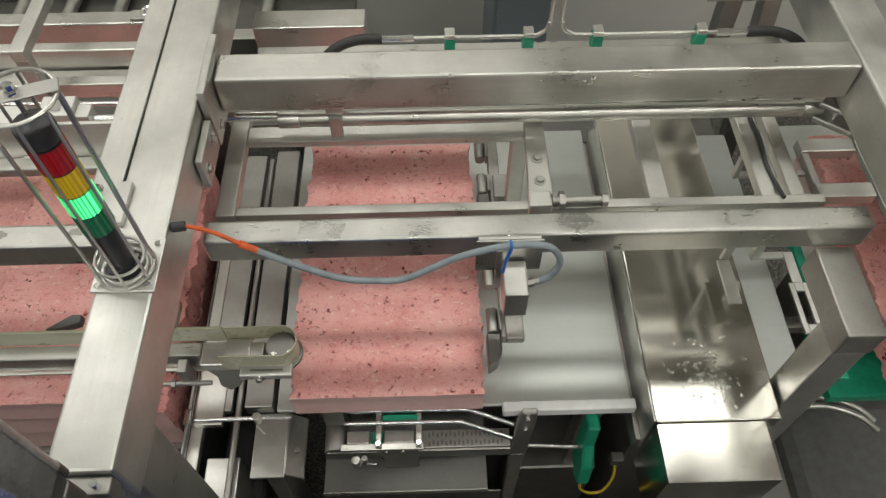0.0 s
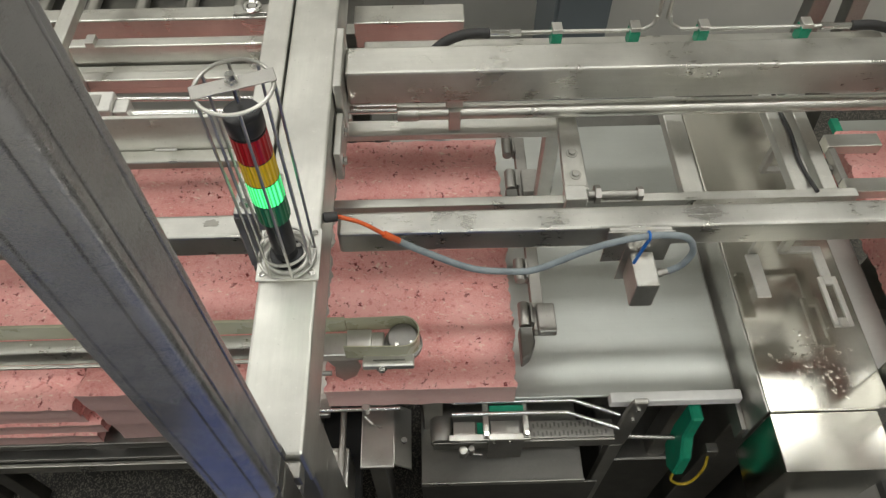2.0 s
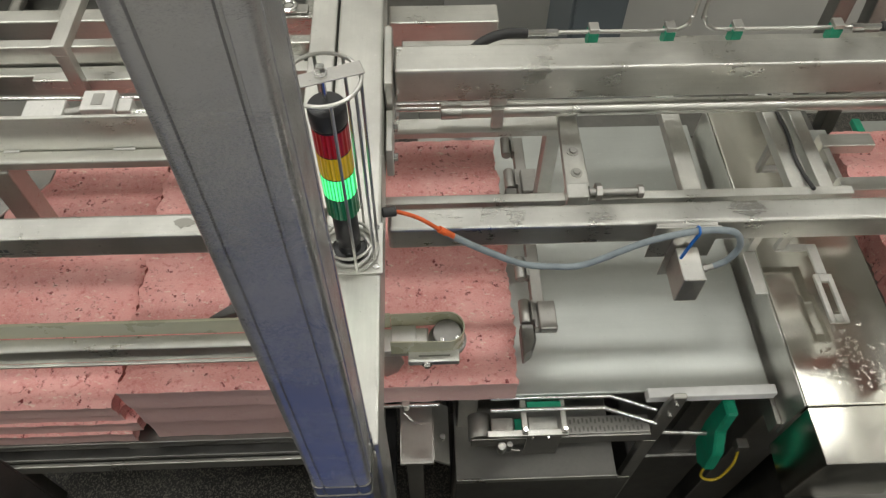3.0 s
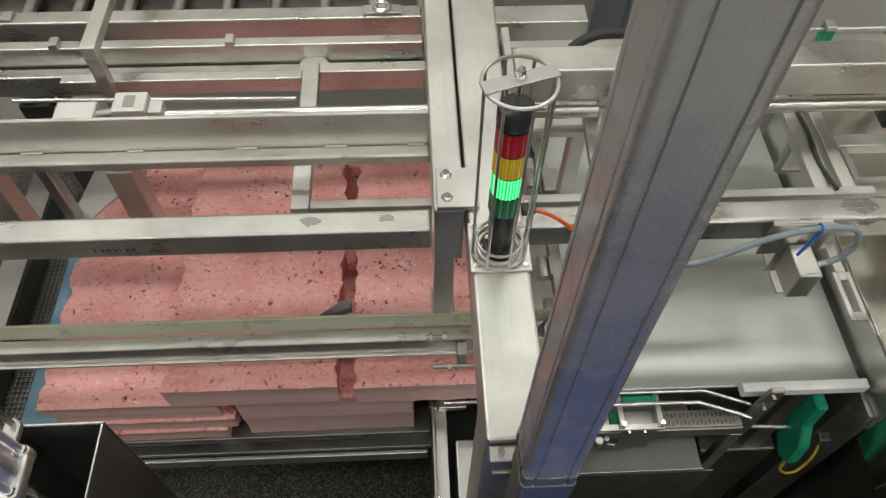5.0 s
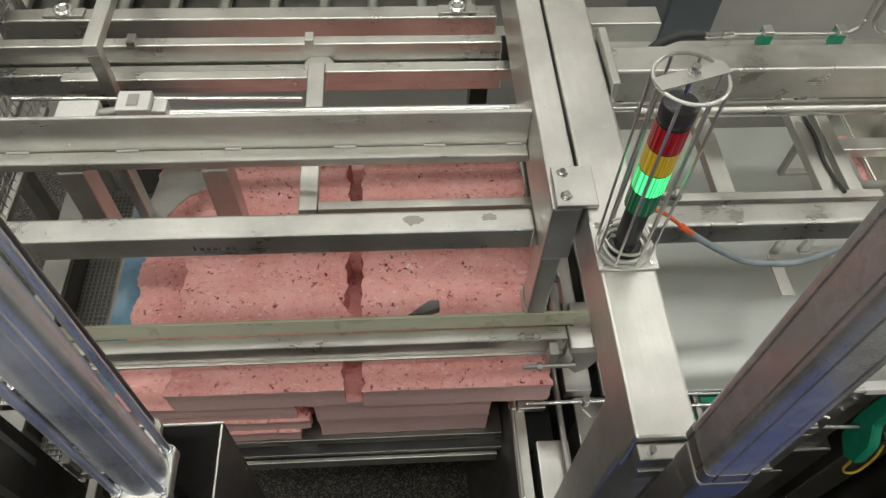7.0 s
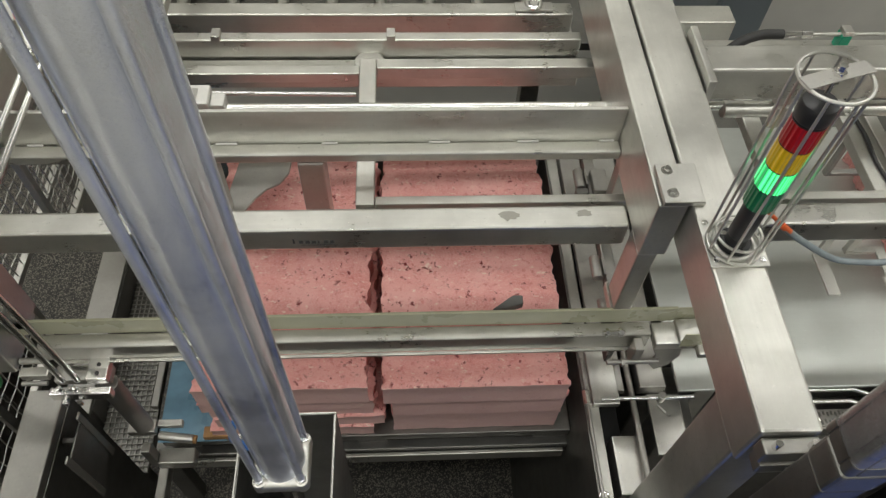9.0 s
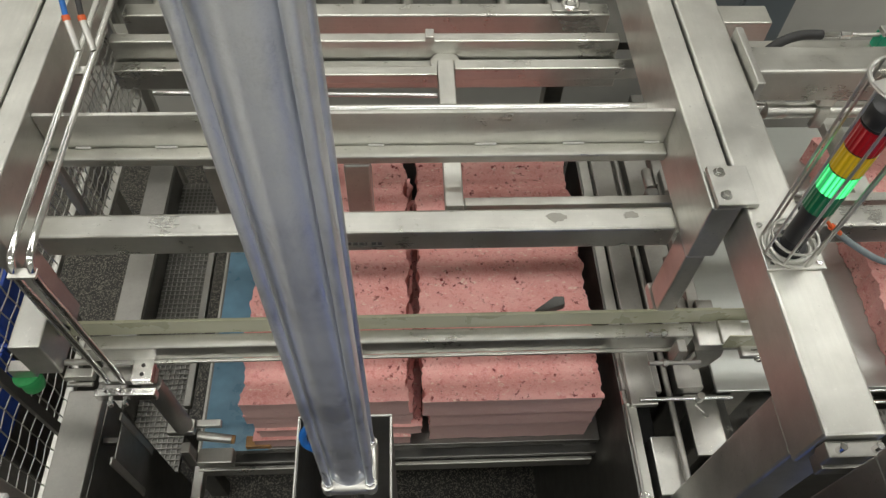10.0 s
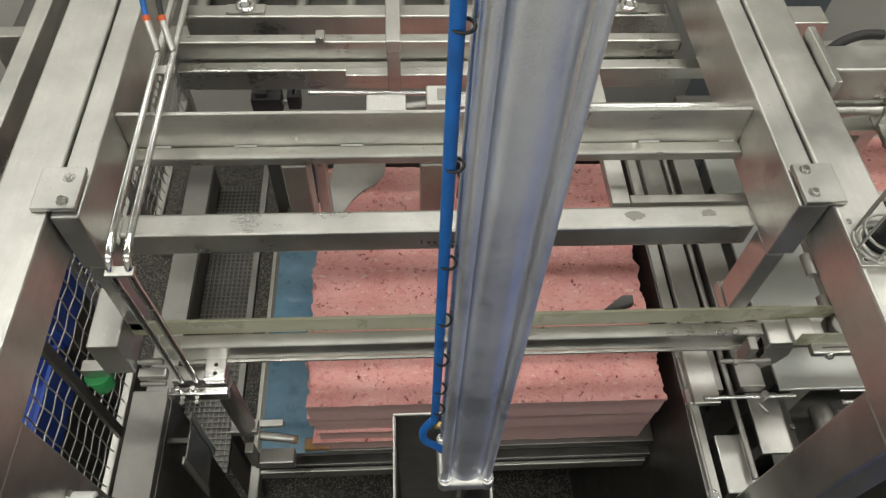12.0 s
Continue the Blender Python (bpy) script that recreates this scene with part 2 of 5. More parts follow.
def sweep(pts, r, n=10, closed=False):
    pts = [Vector(p) for p in pts]
    bm = bmesh.new()
    rings = []
    up = None
    for i, p in enumerate(pts):
        a, b = pts[i - 1] if i or closed else p, pts[(i + 1) % len(pts)] if i < len(pts) - 1 or closed else p
        d = (b - a).normalized()
        if up is None:
            up = d.orthogonal().normalized()
        up = (up - d * up.dot(d)).normalized()
        s = d.cross(up)
        rings.append([bm.verts.new(p + r * (math.cos(q) * up + math.sin(q) * s)) for q in (2 * math.pi * k / n for k in range(n))])
    pairs = list(zip(rings, rings[1:])) + ([(rings[-1], rings[0])] if closed else [])
    for u, v in pairs:
        for k in range(n):
            bm.faces.new((u[k], u[(k + 1) % n], v[(k + 1) % n], v[k]))
    if not closed:
        bm.faces.new(rings[0][::-1]), bm.faces.new(rings[-1])
    bmesh.ops.recalc_face_normals(bm, faces=bm.faces)
    return bm


def ring(c, r, wire, n=36, axis="z"):
    c = Vector(c)
    f = {"z": lambda a: Vector((math.cos(a), math.sin(a), 0)), "x": lambda a: Vector((0, math.cos(a), math.sin(a))), "y": lambda a: Vector((math.cos(a), 0, math.sin(a)))}[axis]
    return sweep([c + r * f(2 * math.pi * k / n) for k in range(n)], wire, 8, True)


def prism(poly, axis, a0, a1, b=0.002):
    """A flat outline given in the two other axes, thick from a0 to a1 along axis."""
    bm = bmesh.new()
    put = {"x": lambda p, a: (a, p[0], p[1]), "y": lambda p, a: (p[0], a, p[1]), "z": lambda p, a: (p[0], p[1], a)}[axis]
    lo, hi = [bm.verts.new(put(p, a0)) for p in poly], [bm.verts.new(put(p, a1)) for p in poly]
    bm.faces.new(lo[::-1]), bm.faces.new(hi)
    for i in range(len(poly)):
        j = (i + 1) % len(poly)
        bm.faces.new((lo[i], lo[j], hi[j], hi[i]))
    bmesh.ops.recalc_face_normals(bm, faces=bm.faces)
    if b:
        bmesh.ops.bevel(bm, geom=bm.edges[:], offset=b, segments=1, affect="EDGES")
    return bm


def hex_bolt(c, r=0.009, h=0.007, axis="z", washer=True):
    c = Vector(c)
    d = {"z": Vector((0, 0, 1)), "y": Vector((0, -1, 0)), "x": Vector((1, 0, 0))}[axis]
    head = cyl(c + d * 0.002, c + d * (0.002 + h), r, n=6, b=0.0012)
    return join(cyl(c, c + d * 0.002, r * 1.55, n=20), head) if washer else head


# ---- structure ----
# out of view: deck and blue sheets added for the upright tubes to reflect
walkway = thing("walkway", (0, -2.0, 0.0), "unseen steel walkway deck with added blue reflector panels and posts", "walkway")
part("deck", bx(-3.2, 3.2, -4.4, -1.12, 1.70, 1.75, 0.004), STEEL_X, walkway)
part("reflector_base", bx(-0.32, 0.78, -1.119, -0.54, 1.70, 1.75, 0.004), STEEL_X, walkway)
# blue sheets laid here only for their reflection in the tubes
for wx in (-0.31, 0.23):
    part("mat", bx(wx, wx + 0.53, -1.10, -0.55, 1.7505, 1.762, 0.003), REFLECTOR_BLUE, walkway, "unseen blue sheet added for tube reflections")
for wx in (-3.0, -1.5, 0.0, 1.5, 3.0):
    part("leg", bx(wx - 0.05, wx + 0.05, -1.3, -1.2, 0.0, 1.699, 0.004), DULL, walkway)
# upright blue reflectors, unseen, that tint the tubes by reflection
for wx in (-1.36, -0.66, 0.04):
    part("reflector_panel", bx(wx, wx + 0.68, -1.115, -1.103, 1.763, 2.32, 0.003), REFLECTOR_BLUE, walkway, "unseen blue panel added for tube reflections")
solo("floor", bx(-7, 7, -4.5, 5.0, -0.2, 0.0, 0), FLOOR, "dark speckled resin factory floor", kind="structure")
solo("wall_north", bx(-7, 7, 2.75, 2.95, 0.0, 4.9, 0), WALL, "pale grey-beige panel wall behind the machine", kind="structure")
solo("wall_south", bx(-7, 7, -4.7, -4.5, 0.0, 4.9, 0), WALL, "pale grey panel wall", kind="structure")
solo("wall_east", bx(7.0, 7.2, -4.5, 2.75, 0.0, 4.9, 0), WALL, "pale grey panel wall", kind="structure")
solo("wall_west", bx(-7.2, -7.0, -4.5, 2.75, 0.0, 4.9, 0), WALL, "pale grey panel wall", kind="structure")
solo("ceiling", bx(-7.2, 7.2, -4.7, 2.95, 4.9, 5.1, 0), CEIL, "white panel ceiling", kind="structure")
# the rear row's fittings belong to the added lamps
for lx, ly in LAMP_ROWS:
    fix = thing("ceiling_light", (lx, ly, 4.6), "long white fluorescent ceiling light fitting", "ceiling light", "ceiling lights")
    part("housing", bx(lx - 1.06, lx + 1.06, ly - 0.14, ly + 0.14, LAMP_Z + 0.03, LAMP_Z + 0.12, 0.01), WHITE, fix)
    for hx in (-0.5, 0.5):
        part("hanger", cyl((lx + hx, ly, LAMP_Z + 0.11), (lx + hx, ly, 4.9), 0.006, n=8), STEEL, fix)


# ---- machine frame ----
frame_thing = thing("gantry", (0, 0, 0), "welded brushed stainless steel gantry frame over the pallet station", "gantry")
BEAM_TOP = 2.40
part("lamp_beam", bx(0.0, 0.105, -0.315, 2.3, 2.27, BEAM_TOP, 0.006), STEEL_Y, frame_thing, "broad stainless box beam carrying the signal tower")
part("lamp_beam_leg", bx(0.004, 0.101, -0.300, -0.185, 0.0, 2.268, 0.006), STEEL, frame_thing)
part("end_cap", join(bx(0.004, 0.100, -0.345, -0.317, 2.345, 2.385, 0.003), bx(0.010, 0.095, -0.350, -0.319, 2.31, 2.342, 0.003)), DULL, frame_thing)
for bx_ in (0.022, 0.082):
    part("bolt", cyl((bx_, -0.334, 2.385), (bx_, -0.334, 2.405), 0.006, n=12), CHROME, frame_thing)
part("inner_beam", bx(-0.066, -0.0055, 0.150, 2.3, 2.225, BEAM_TOP - 0.004, 0.004), STEEL_Y, frame_thing)
part("hanger_post", bx(-0.065, -0.021, 0.152, 0.222, 1.985, 2.223, 0.004), STEEL, frame_thing)
part("cap_plate", bx(-0.060, 0.022, 0.145, 0.246, BEAM_TOP + 0.001, BEAM_TOP + 0.013, 0.002), STEEL, frame_thing)
for cy_ in (0.168, 0.226):
    part("cap_bolt", hex_bolt((-0.040, cy_, BEAM_TOP + 0.013), 0.0075, 0.009), CHROME, frame_thing)
# the far side of the bay
part("outer_beam", bx(-1.628, -1.517, -0.345, 2.3, 2.27, BEAM_TOP, 0.006), STEEL_Y, frame_thing)
part("outer_beam_leg", bx(-1.624, -1.521, -0.340, -0.195, 0.0, 2.268, 0.006), STEEL, frame_thing)
part("inner_beam", bx(-1.5115, -1.458, 0.150, 2.3, 2.225, BEAM_TOP - 0.004, 0.004), STEEL_Y, frame_thing)
part("hanger_post", bx(-1.501, -1.459, 0.152, 0.222, 1.95, 2.223, 0.004), STEEL, frame_thing)
part("cap_plate", bx(-1.545, -1.462, 0.160, 0.262, BEAM_TOP + 0.001, BEAM_TOP + 0.013, 0.002), STEEL, frame_thing)
for cy_ in (0.176, 0.232):
    part("cap_bolt", hex_bolt((-1.487, cy_, BEAM_TOP + 0.013), 0.0075, 0.009), CHROME, frame_thing)
# cross beams
part("front_cross_beam", bx(-1.457, -0.067, 0.226, 0.287, 2.155, 2.230, 0.009, 3), STEEL_X, frame_thing, "stainless cross beam with scuffed top and stamped mark")
part("front_cross_beam", bx(0.106, 1.553, 0.225, 0.285, 2.155, 2.230, 0.009, 3), STEEL_X, frame_thing)
part("angle_rail", bx(-1.457, -0.067, 0.437, 0.447, 2.245, 2.376, 0.002), STEEL_X, frame_thing, "long stainless angle rail with stitch welds")
part("rail_foot", bx(-1.457, -0.067, 0.400, 0.4366, 2.252, 2.277, 0.004), STEEL_X, frame_thing)
for i, wx in enumerate((-1.400, -1.225, -0.988, -0.750, -0.508, -0.305, -0.115)):
    part("weld_bead", bx(wx, wx + (0.050 if i % 3 else 0.036), 0.4318, 0.4368, 2.2772, 2.2815, 0.0018), WELD, frame_thing)
part("rear_cross_beam", bx(0.128, 1.553, 0.535, 0.622, 2.306, BEAM_TOP, 0.006), STEEL_X, frame_thing, "deep stainless box beam over the infeed")
part("beam_flange", bx(0.108, 0.126, 0.470, 0.660, 2.265, 2.425, 0.003), STEEL, frame_thing)
part("beam_flange", bx(0.108, 0.124, 0.340, 0.462, 2.272, 2.355, 0.003), STEEL, frame_thing)
for p_ in ((0.126, 0.50, 2.30), (0.124, 0.358, 2.315), (0.124, 0.430, 2.330)):
    part("flange_bolt", hex_bolt(p_, 0.009, 0.008, "x"), CHROME, frame_thing)
part("outer_beam", bx(1.555, 1.660, -0.05, 2.3, 2.27, BEAM_TOP, 0.006), STEEL_Y, frame_thing)
part("stub_beam", bx(1.445, 1.530, 0.000, 0.224, 2.075, 2.158, 0.005), DULL, frame_thing)
part("stub_leg", bx(1.448, 1.527, 0.004, 0.085, 0.0, 2.073, 0.005), STEEL, frame_thing)
# rear rails of the pallet bay
part("rear_rail", bx(-1.457, -0.067, 1.030, 1.085, 2.09, 2.170, 0.005), STEEL_X, frame_thing)
part("rear_rail", bx(-1.457, -0.067, 0.895, 0.930, 2.105, 2.190, 0.004), STEEL_X, frame_thing)
part("rear_rail", bx(-1.457, -0.067, 0.850, 0.888, 2.06, 2.130, 0.004), STEEL_X, frame_thing)
part("rear_rail", bx(-2.6, 0.60, 1.40, 1.46, 2.06, 2.15, 0.004), STEEL_X, frame_thing)
for lx in (-0.778, -1.095):
    part("drop_leg", bx(lx - 0.030, lx + 0.030, 0.402, 0.460, 1.95, 2.2445, 0.004), STEEL, frame_thing)
for ex in (-1.286, -0.182):
    part("eye_plate", bx(ex - 0.055, ex + 0.055, 1.040, 1.078, 2.1705, 2.178, 0.002), STEEL, frame_thing)
    part("eye_bearing", join(ring((ex, 1.060, 2.184), 0.020, 0.007), cyl((ex, 1.060, 2.178), (ex, 1.060, 2.188), 0.012, n=20)), CHROME, frame_thing, smooth=True)
for ex in (-1.067, -0.595):
    part("clip", bx(ex - 0.012, ex + 0.012, 0.892, 0.928, 2.186, 2.206, 0.002), STEEL, frame_thing)

# ---- pallet bay: belt rail, posts ----
belt = thing("belt_guide", (-0.6, 0.1, 1.9), "stainless side guide rail with a pale translucent belt over the stacks", "belt guide")
part("belt", bx(-1.500, 0.099, 0.152, 0.160, 1.925, 1.985, 0.002), BELT, belt, "pale greenish translucent belt")
part("rail", bx(-1.440, 0.040, 0.114, 0.151, 1.862, 1.926, 0.005, 3), STEEL_X, belt, "polished stainless guide rail")
part("rail_lip", bx(-1.400, 0.036, 0.105, 0.1137, 1.858, 1.866, 0.0015), STEEL_X, belt)
part("mount_plate", bx(0.042, 0.190, 0.085, 0.147, 1.900, 1.930, 0.004), STEEL, belt)
part("mount_block", bx(-0.070, -0.014, 0.161, 0.236, 1.955, 1.984, 0.003), STEEL, belt)
part("idler_bracket", bx(0.140, 0.262, 0.052, 0.086, 1.915, 1.935, 0.004), STEEL, belt)
part("idler_slot", bx(0.165, 0.240, 0.0655, 0.0695, 1.9352, 1.9362, 0), DARK, belt)
part("idler_arm", bx(0.10, 0.160, 0.087, 0.150, 1.915, 1.94, 0.003), STEEL, belt)
part("idler_nut", hex_bolt((0.185, 0.052, 1.922), 0.008, 0.007, "y"), CHROME, belt)
part("pulley", cyl((0.235, 0.118, 1.930), (0.235, 0.118, 1.958), 0.0365, n=40, b=0.004), GREY_STEEL, belt, "dark pulley wheel")
loop_ = [(0.10, 0.156)] + [(0.235 + 0.041 * math.cos(radians(a)), 0.118 + 0.041 * math.sin(radians(a))) for a in range(84, -88, -8)] + [(0.10, 0.080)]
inner_ = [(0.10, 0.0775 + 0.0055)] + [(0.235 + 0.0385 * math.cos(radians(a)), 0.118 + 0.0385 * math.sin(radians(a))) for a in range(-84, 88, 8)] + [(0.10, 0.1535)]
part("belt_end", prism(loop_ + inner_, "z", 1.926, 1.985, 0), BELT, belt, "pale belt bent round the pulley", True)
part("pulley_flange", cyl((0.235, 0.118, 1.914), (0.235, 0.118, 1.924), 0.047, n=40, b=0.002), GREY_STEEL, belt, "", True)
for sx, sy in ((0.222, 0.095), (0.258, 0.098)):
    part("pulley_screw", cyl((sx, sy, 1.9585), (sx, sy, 1.966), 0.006, n=12, b=0.001), CHROME, belt)
part("tension_clamp", join(bx(-0.010, 0.012, 0.070, 0.1045, 1.850, 1.930, 0.003), cyl((-0.07, 0.068, 1.872), (0.06, 0.068, 1.872), 0.006, n=10), cyl((-0.035, 0.068, 1.872), (-0.025, 0.068, 1.872), 0.011, n=6)), DULL, belt)
part("adjuster_bolt", join(cyl((-0.085, 0.118, 1.934), (-0.030, 0.118, 1.934), 0.0055, n=12), cyl((-0.078, 0.118, 1.934), (-0.070, 0.118, 1.934), 0.011, n=6), cyl((-0.046, 0.118, 1.934), (-0.036, 0.118, 1.934), 0.011, n=6)), CHROME, belt, "bright adjuster bolt")
part("bracket_web", prism([(0.044, 1.899), (0.120, 1.899), (0.128, 1.850), (0.112, 1.800), (0.080, 1.772), (0.060, 1.800), (0.064, 1.850)], "y", 0.092, 0.100, 0.002), DULL, belt)
part("axle_block", bx(-1.575, -1.503, 0.085, 0.245, 1.86, 2.00, 0.004), STEEL, belt)
for fx, fy, fz in ((-0.300, 0.205, 1.915),):
    part("finger", prism([(fx - 0.05, fy - 0.010), (fx + 0.005, fy + 0.030), (fx + 0.030, fy + 0.030), (fx + 0.030, fy + 0.006), (fx - 0.02, fy - 0.010)], "z", fz - 0.012, fz + 0.012, 0.002), GREY, belt, "small grey plastic stop finger")


# ---- meat blocks and pallet ----
def meat_mesh(seed, w=0.462, d=0.84, h=0.115, nx=40, ny=84):
    """A pressed slab with a ridged top and ragged edges, its base corner at the origin."""
    bm = bmesh.new()
    o = Vector((seed * 3.7, seed * 1.3, seed * 5.1))
    top, bot = {}, {}
    for i in range(nx + 1):
        for j in range(ny + 1):
            x, y = w * i / nx, d * j / ny
            ex, ey = min(i, nx - i), min(j, ny - j)
            z = h + 0.0062 * math.sin(2 * math.pi * y / 0.137 + 0.9) + 0.0050 * noise.noise(Vector((x, y, 0)) * 22 + o) + 0.0035 * noise.noise(Vector((x, y, 3)) * 70 + o)
            edge = min(ex / 2.0, ey / 2.0, 1.0)
            z -= 0.005 * (1 - edge) ** 2
            jx = 0.012 * noise.noise(Vector((0, y * 26, 1)) + o) + 0.008 * noise.noise(Vector((5, y * 85, 1)) + o)
            jy = 0.0022 * noise.noise(Vector((x * 24, 0, 2)) + o)
            if ex == 0:
                x += jx if i else -jx
            if ey == 0:
                y += jy if j else -jy
            top[i, j] = bm.verts.new((x, y, z))
    levels = [0.90, 0.84, 0.42, 0.0]
    rim = [(i, 0) for i in range(nx)] + [(nx, j) for j in range(ny)] + [(i, ny) for i in range(nx, 0, -1)] + [(0, j) for j in range(ny, 0, -1)]
    prev = [top[k] for k in rim]
    for i in range(nx):
        for j in range(ny):
            bm.faces.new((top[i, j], top[i + 1, j], top[i + 1, j + 1], top[i, j + 1]))
    for f in levels:
        row = []
        for k in rim:
            t = top[k].co
            out = 0.004 * noise.noise(Vector((t.x * 30, t.y * 30, f * 4)) + o)
            tuck = 0.0022 if f < 0.9 else 0.0
            row.append(bm.verts.new((t.x + (out + (tuck if k[0] == 0 else -tuck) if k[0] in (0, nx) else 0), t.y + (0.35 * out + (tuck if k[1] == 0 else -tuck) if k[1] in (0, ny) else 0), t.z * f)))
        for a in range(len(rim)):
            c = (a + 1) % len(rim)
            bm.faces.new((prev[a], row[a], row[c], prev[c]))
        prev = row
    bm.faces.new(prev[::-1])
    bmesh.ops.recalc_face_normals(bm, faces=bm.faces)
    return bm


BLOCK_TOP = 1.770
BLOCK_H = 0.100
TABLE_Z = BLOCK_TOP - BLOCK_H


def slab(seed, w=0.462, d=0.84, h=BLOCK_H, label="pressed slab of pink frozen meat with ridged top"):
    return solo("meat_block", meat_mesh(seed, w, d, h), MEAT, label, "meat block", smooth=True, at=(0, 0, 0), group="frozen meat blocks")


block_a = slab(1, 0.495, 0.85, BLOCK_H, "pressed slab of pink frozen meat pushed along the table")
block_l = slab(2, 0.452, 0.84, BLOCK_H, "pressed slab of pink frozen meat sliding over the stack")
block_b = slab(3, 0.480, 0.85, BLOCK_H, "pressed slab of pink frozen meat arriving on the infeed")
layers = []
stack_z = TABLE_Z - 0.004
for k in range(2):
    b_ = slab(4 + k, 0.488 - 0.006 * k, 0.85, 0.122)
    layers.append((b_, -0.612 + 0.004 * k, 0.084 + 0.006 * k, stack_z - 0.126 * (k + 1)))
for k in range(4):
    b_ = slab(8 + k, 0.482 - 0.014 * (k % 2), 0.85, 0.060, "thin pressed slab of pink frozen meat in the stack")
    layers.append((b_, -1.135 + 0.011 * ((k * 7) % 3), 0.080 + 0.006 * ((k * 5) % 3), stack_z - 0.063 * (k + 1)))
pallet = thing("pallet", (-0.62, 0.5, 1.30), "dark pallet with blue liner film under the meat stack", "pallet")
part("deck", bx(-1.29, -0.075, 0.075, 1.03, 1.375, 1.412, 0.003), DARK, pallet)
for px_ in (-1.28, -0.72, -0.18):
    part("runner", bx(px_, px_ + 0.09, 0.085, 1.02, 1.335, 1.374, 0.003), DARK, pallet)
part("liner", bx(-1.300, -1.10, 0.072, 1.00, 1.4122, 1.4138, 0.0005), SHEET_BLUE, pallet, "light blue liner film")
part("corner_board", bx(-1.165, -1.09, 0.076, 0.11, 1.414, 1.436, 0.002), BROWN, pallet, "brown cardboard corner")
lift = thing("lift_table", (-0.62, 0.5, 1.2), "dark steel lift platform carrying the pallet", "lift table")
part("platform", bx(-1.33, -0.070, 0.06, 1.06, 1.295, 1.334, 0.003), DARK, lift)
part("front_rail", bx(-1.33, -0.085, 0.045, 0.058, 1.262, 1.315, 0.003), STEEL_X, lift)
part("mast", bx(-0.90, -0.50, 0.50, 0.70, 0.3, 1.299, 0.004), DARK, lift)


# ---- signal tower ----
TX, TY = 0.050, 0.050
tower = thing("signal_tower", (TX, TY, 2.40), "signal tower with red, yellow and lit green lenses in wire cage", "signal tower")
part("mounting_plate", bx(-0.004, 0.109, 0.000, 0.112, 2.401, 2.406, 0.0015), STEEL, tower)
for sx, sy in ((0.008, 0.012), (0.097, 0.012), (0.008, 0.10), (0.097, 0.10)):
    part("screw", cyl((sx, sy, 2.406), (sx, sy, 2.410), 0.006, n=12, b=0.001), CHROME, tower)
part("foot", join(cyl((TX, TY, 2.4065), (TX, TY, 2.422), 0.030, n=36, b=0.003), cyl((TX, TY, 2.4222), (TX, TY, 2.44), 0.021, 0.017, n=30)), BLACK, tower, "black plastic foot", True)
part("base_ring", ring((TX, TY, 2.4105), 0.0375, 0.0045), STEEL, tower, "bright base ring", True)
for a in (0.5, 2.6, 4.7):
    part("foot_screw", cyl((TX + 0.024 * math.cos(a), TY + 0.024 * math.sin(a), 2.4222), (TX + 0.024 * math.cos(a), TY + 0.024 * math.sin(a), 2.427), 0.005, n=10), CHROME, tower)
part("stem", cyl((TX, TY, 2.44), (TX, TY, 2.532), 0.0215, n=32, b=0.002), BLACK, tower, "black plastic stem", True)
LENS_Z = 2.533
for nm, mt, lb in (("dark_green_lens", LENS_GREEN, "dark green lens"), ("green_lens", LENS_LIT, "glowing green lens"), ("yellow_lens", LENS_YELLOW, "yellow lens"), ("red_lens", LENS_RED, "red lens")):
    ribs = []
    N = 44
    bm_ = bmesh.new()
    for z_ in (LENS_Z, LENS_Z + 0.0485):
        ribs.append([bm_.verts.new((TX + (0.0278 - 0.0011 * (k % 2)) * math.cos(2 * math.pi * k / N), TY + (0.0278 - 0.0011 * (k % 2)) * math.sin(2 * math.pi * k / N), z_)) for k in range(N)])
    for k in range(N):
        bm_.faces.new((ribs[0][k], ribs[0][(k + 1) % N], ribs[1][(k + 1) % N], ribs[1][k]))
    bm_.faces.new(ribs[0][::-1]), bm_.faces.new(ribs[1])
    part(nm, bm_, mt, tower, lb)
    part("seal", cyl((TX, TY, LENS_Z + 0.0487), (TX, TY, LENS_Z + 0.0508), 0.0272, n=36), BLACK, tower)
    LENS_Z += 0.051
part("cap", cyl((TX, TY, LENS_Z), (TX, TY, LENS_Z + 0.036), 0.0285, n=36, b=0.006), BLACK, tower, "black cap", True)
CAGE_TOP, CAGE_R = 2.818, 0.054
part("cage_ring", ring((TX, TY, CAGE_TOP), CAGE_R, 0.0032), STEEL, tower, "wire cage ring", True)
part("cage_ring", ring((TX, TY, 2.412), CAGE_R - 0.004, 0.0032), STEEL, tower, "wire cage ring", True)
part("cage_ring", ring((TX, TY, 2.440), CAGE_R - 0.012, 0.0028), STEEL, tower, "wire cage ring", True)
for k in range(8):
    a = 2 * math.pi * (k + 0.35) / 8
    c_, s_ = math.cos(a), math.sin(a)
    part("cage_wire", sweep([(TX + (CAGE_R - 0.003) * c_, TY + (CAGE_R - 0.003) * s_, 2.412), (TX + CAGE_R * c_, TY + CAGE_R * s_, CAGE_TOP)], 0.0026, 8), STEEL, tower, "", True)
strap_c = math.radians(18)
sd = Vector((math.cos(strap_c), math.sin(strap_c), 0))
sn = Vector((-sd.y, sd.x, 0))
c0 = Vector((TX, TY, 0))
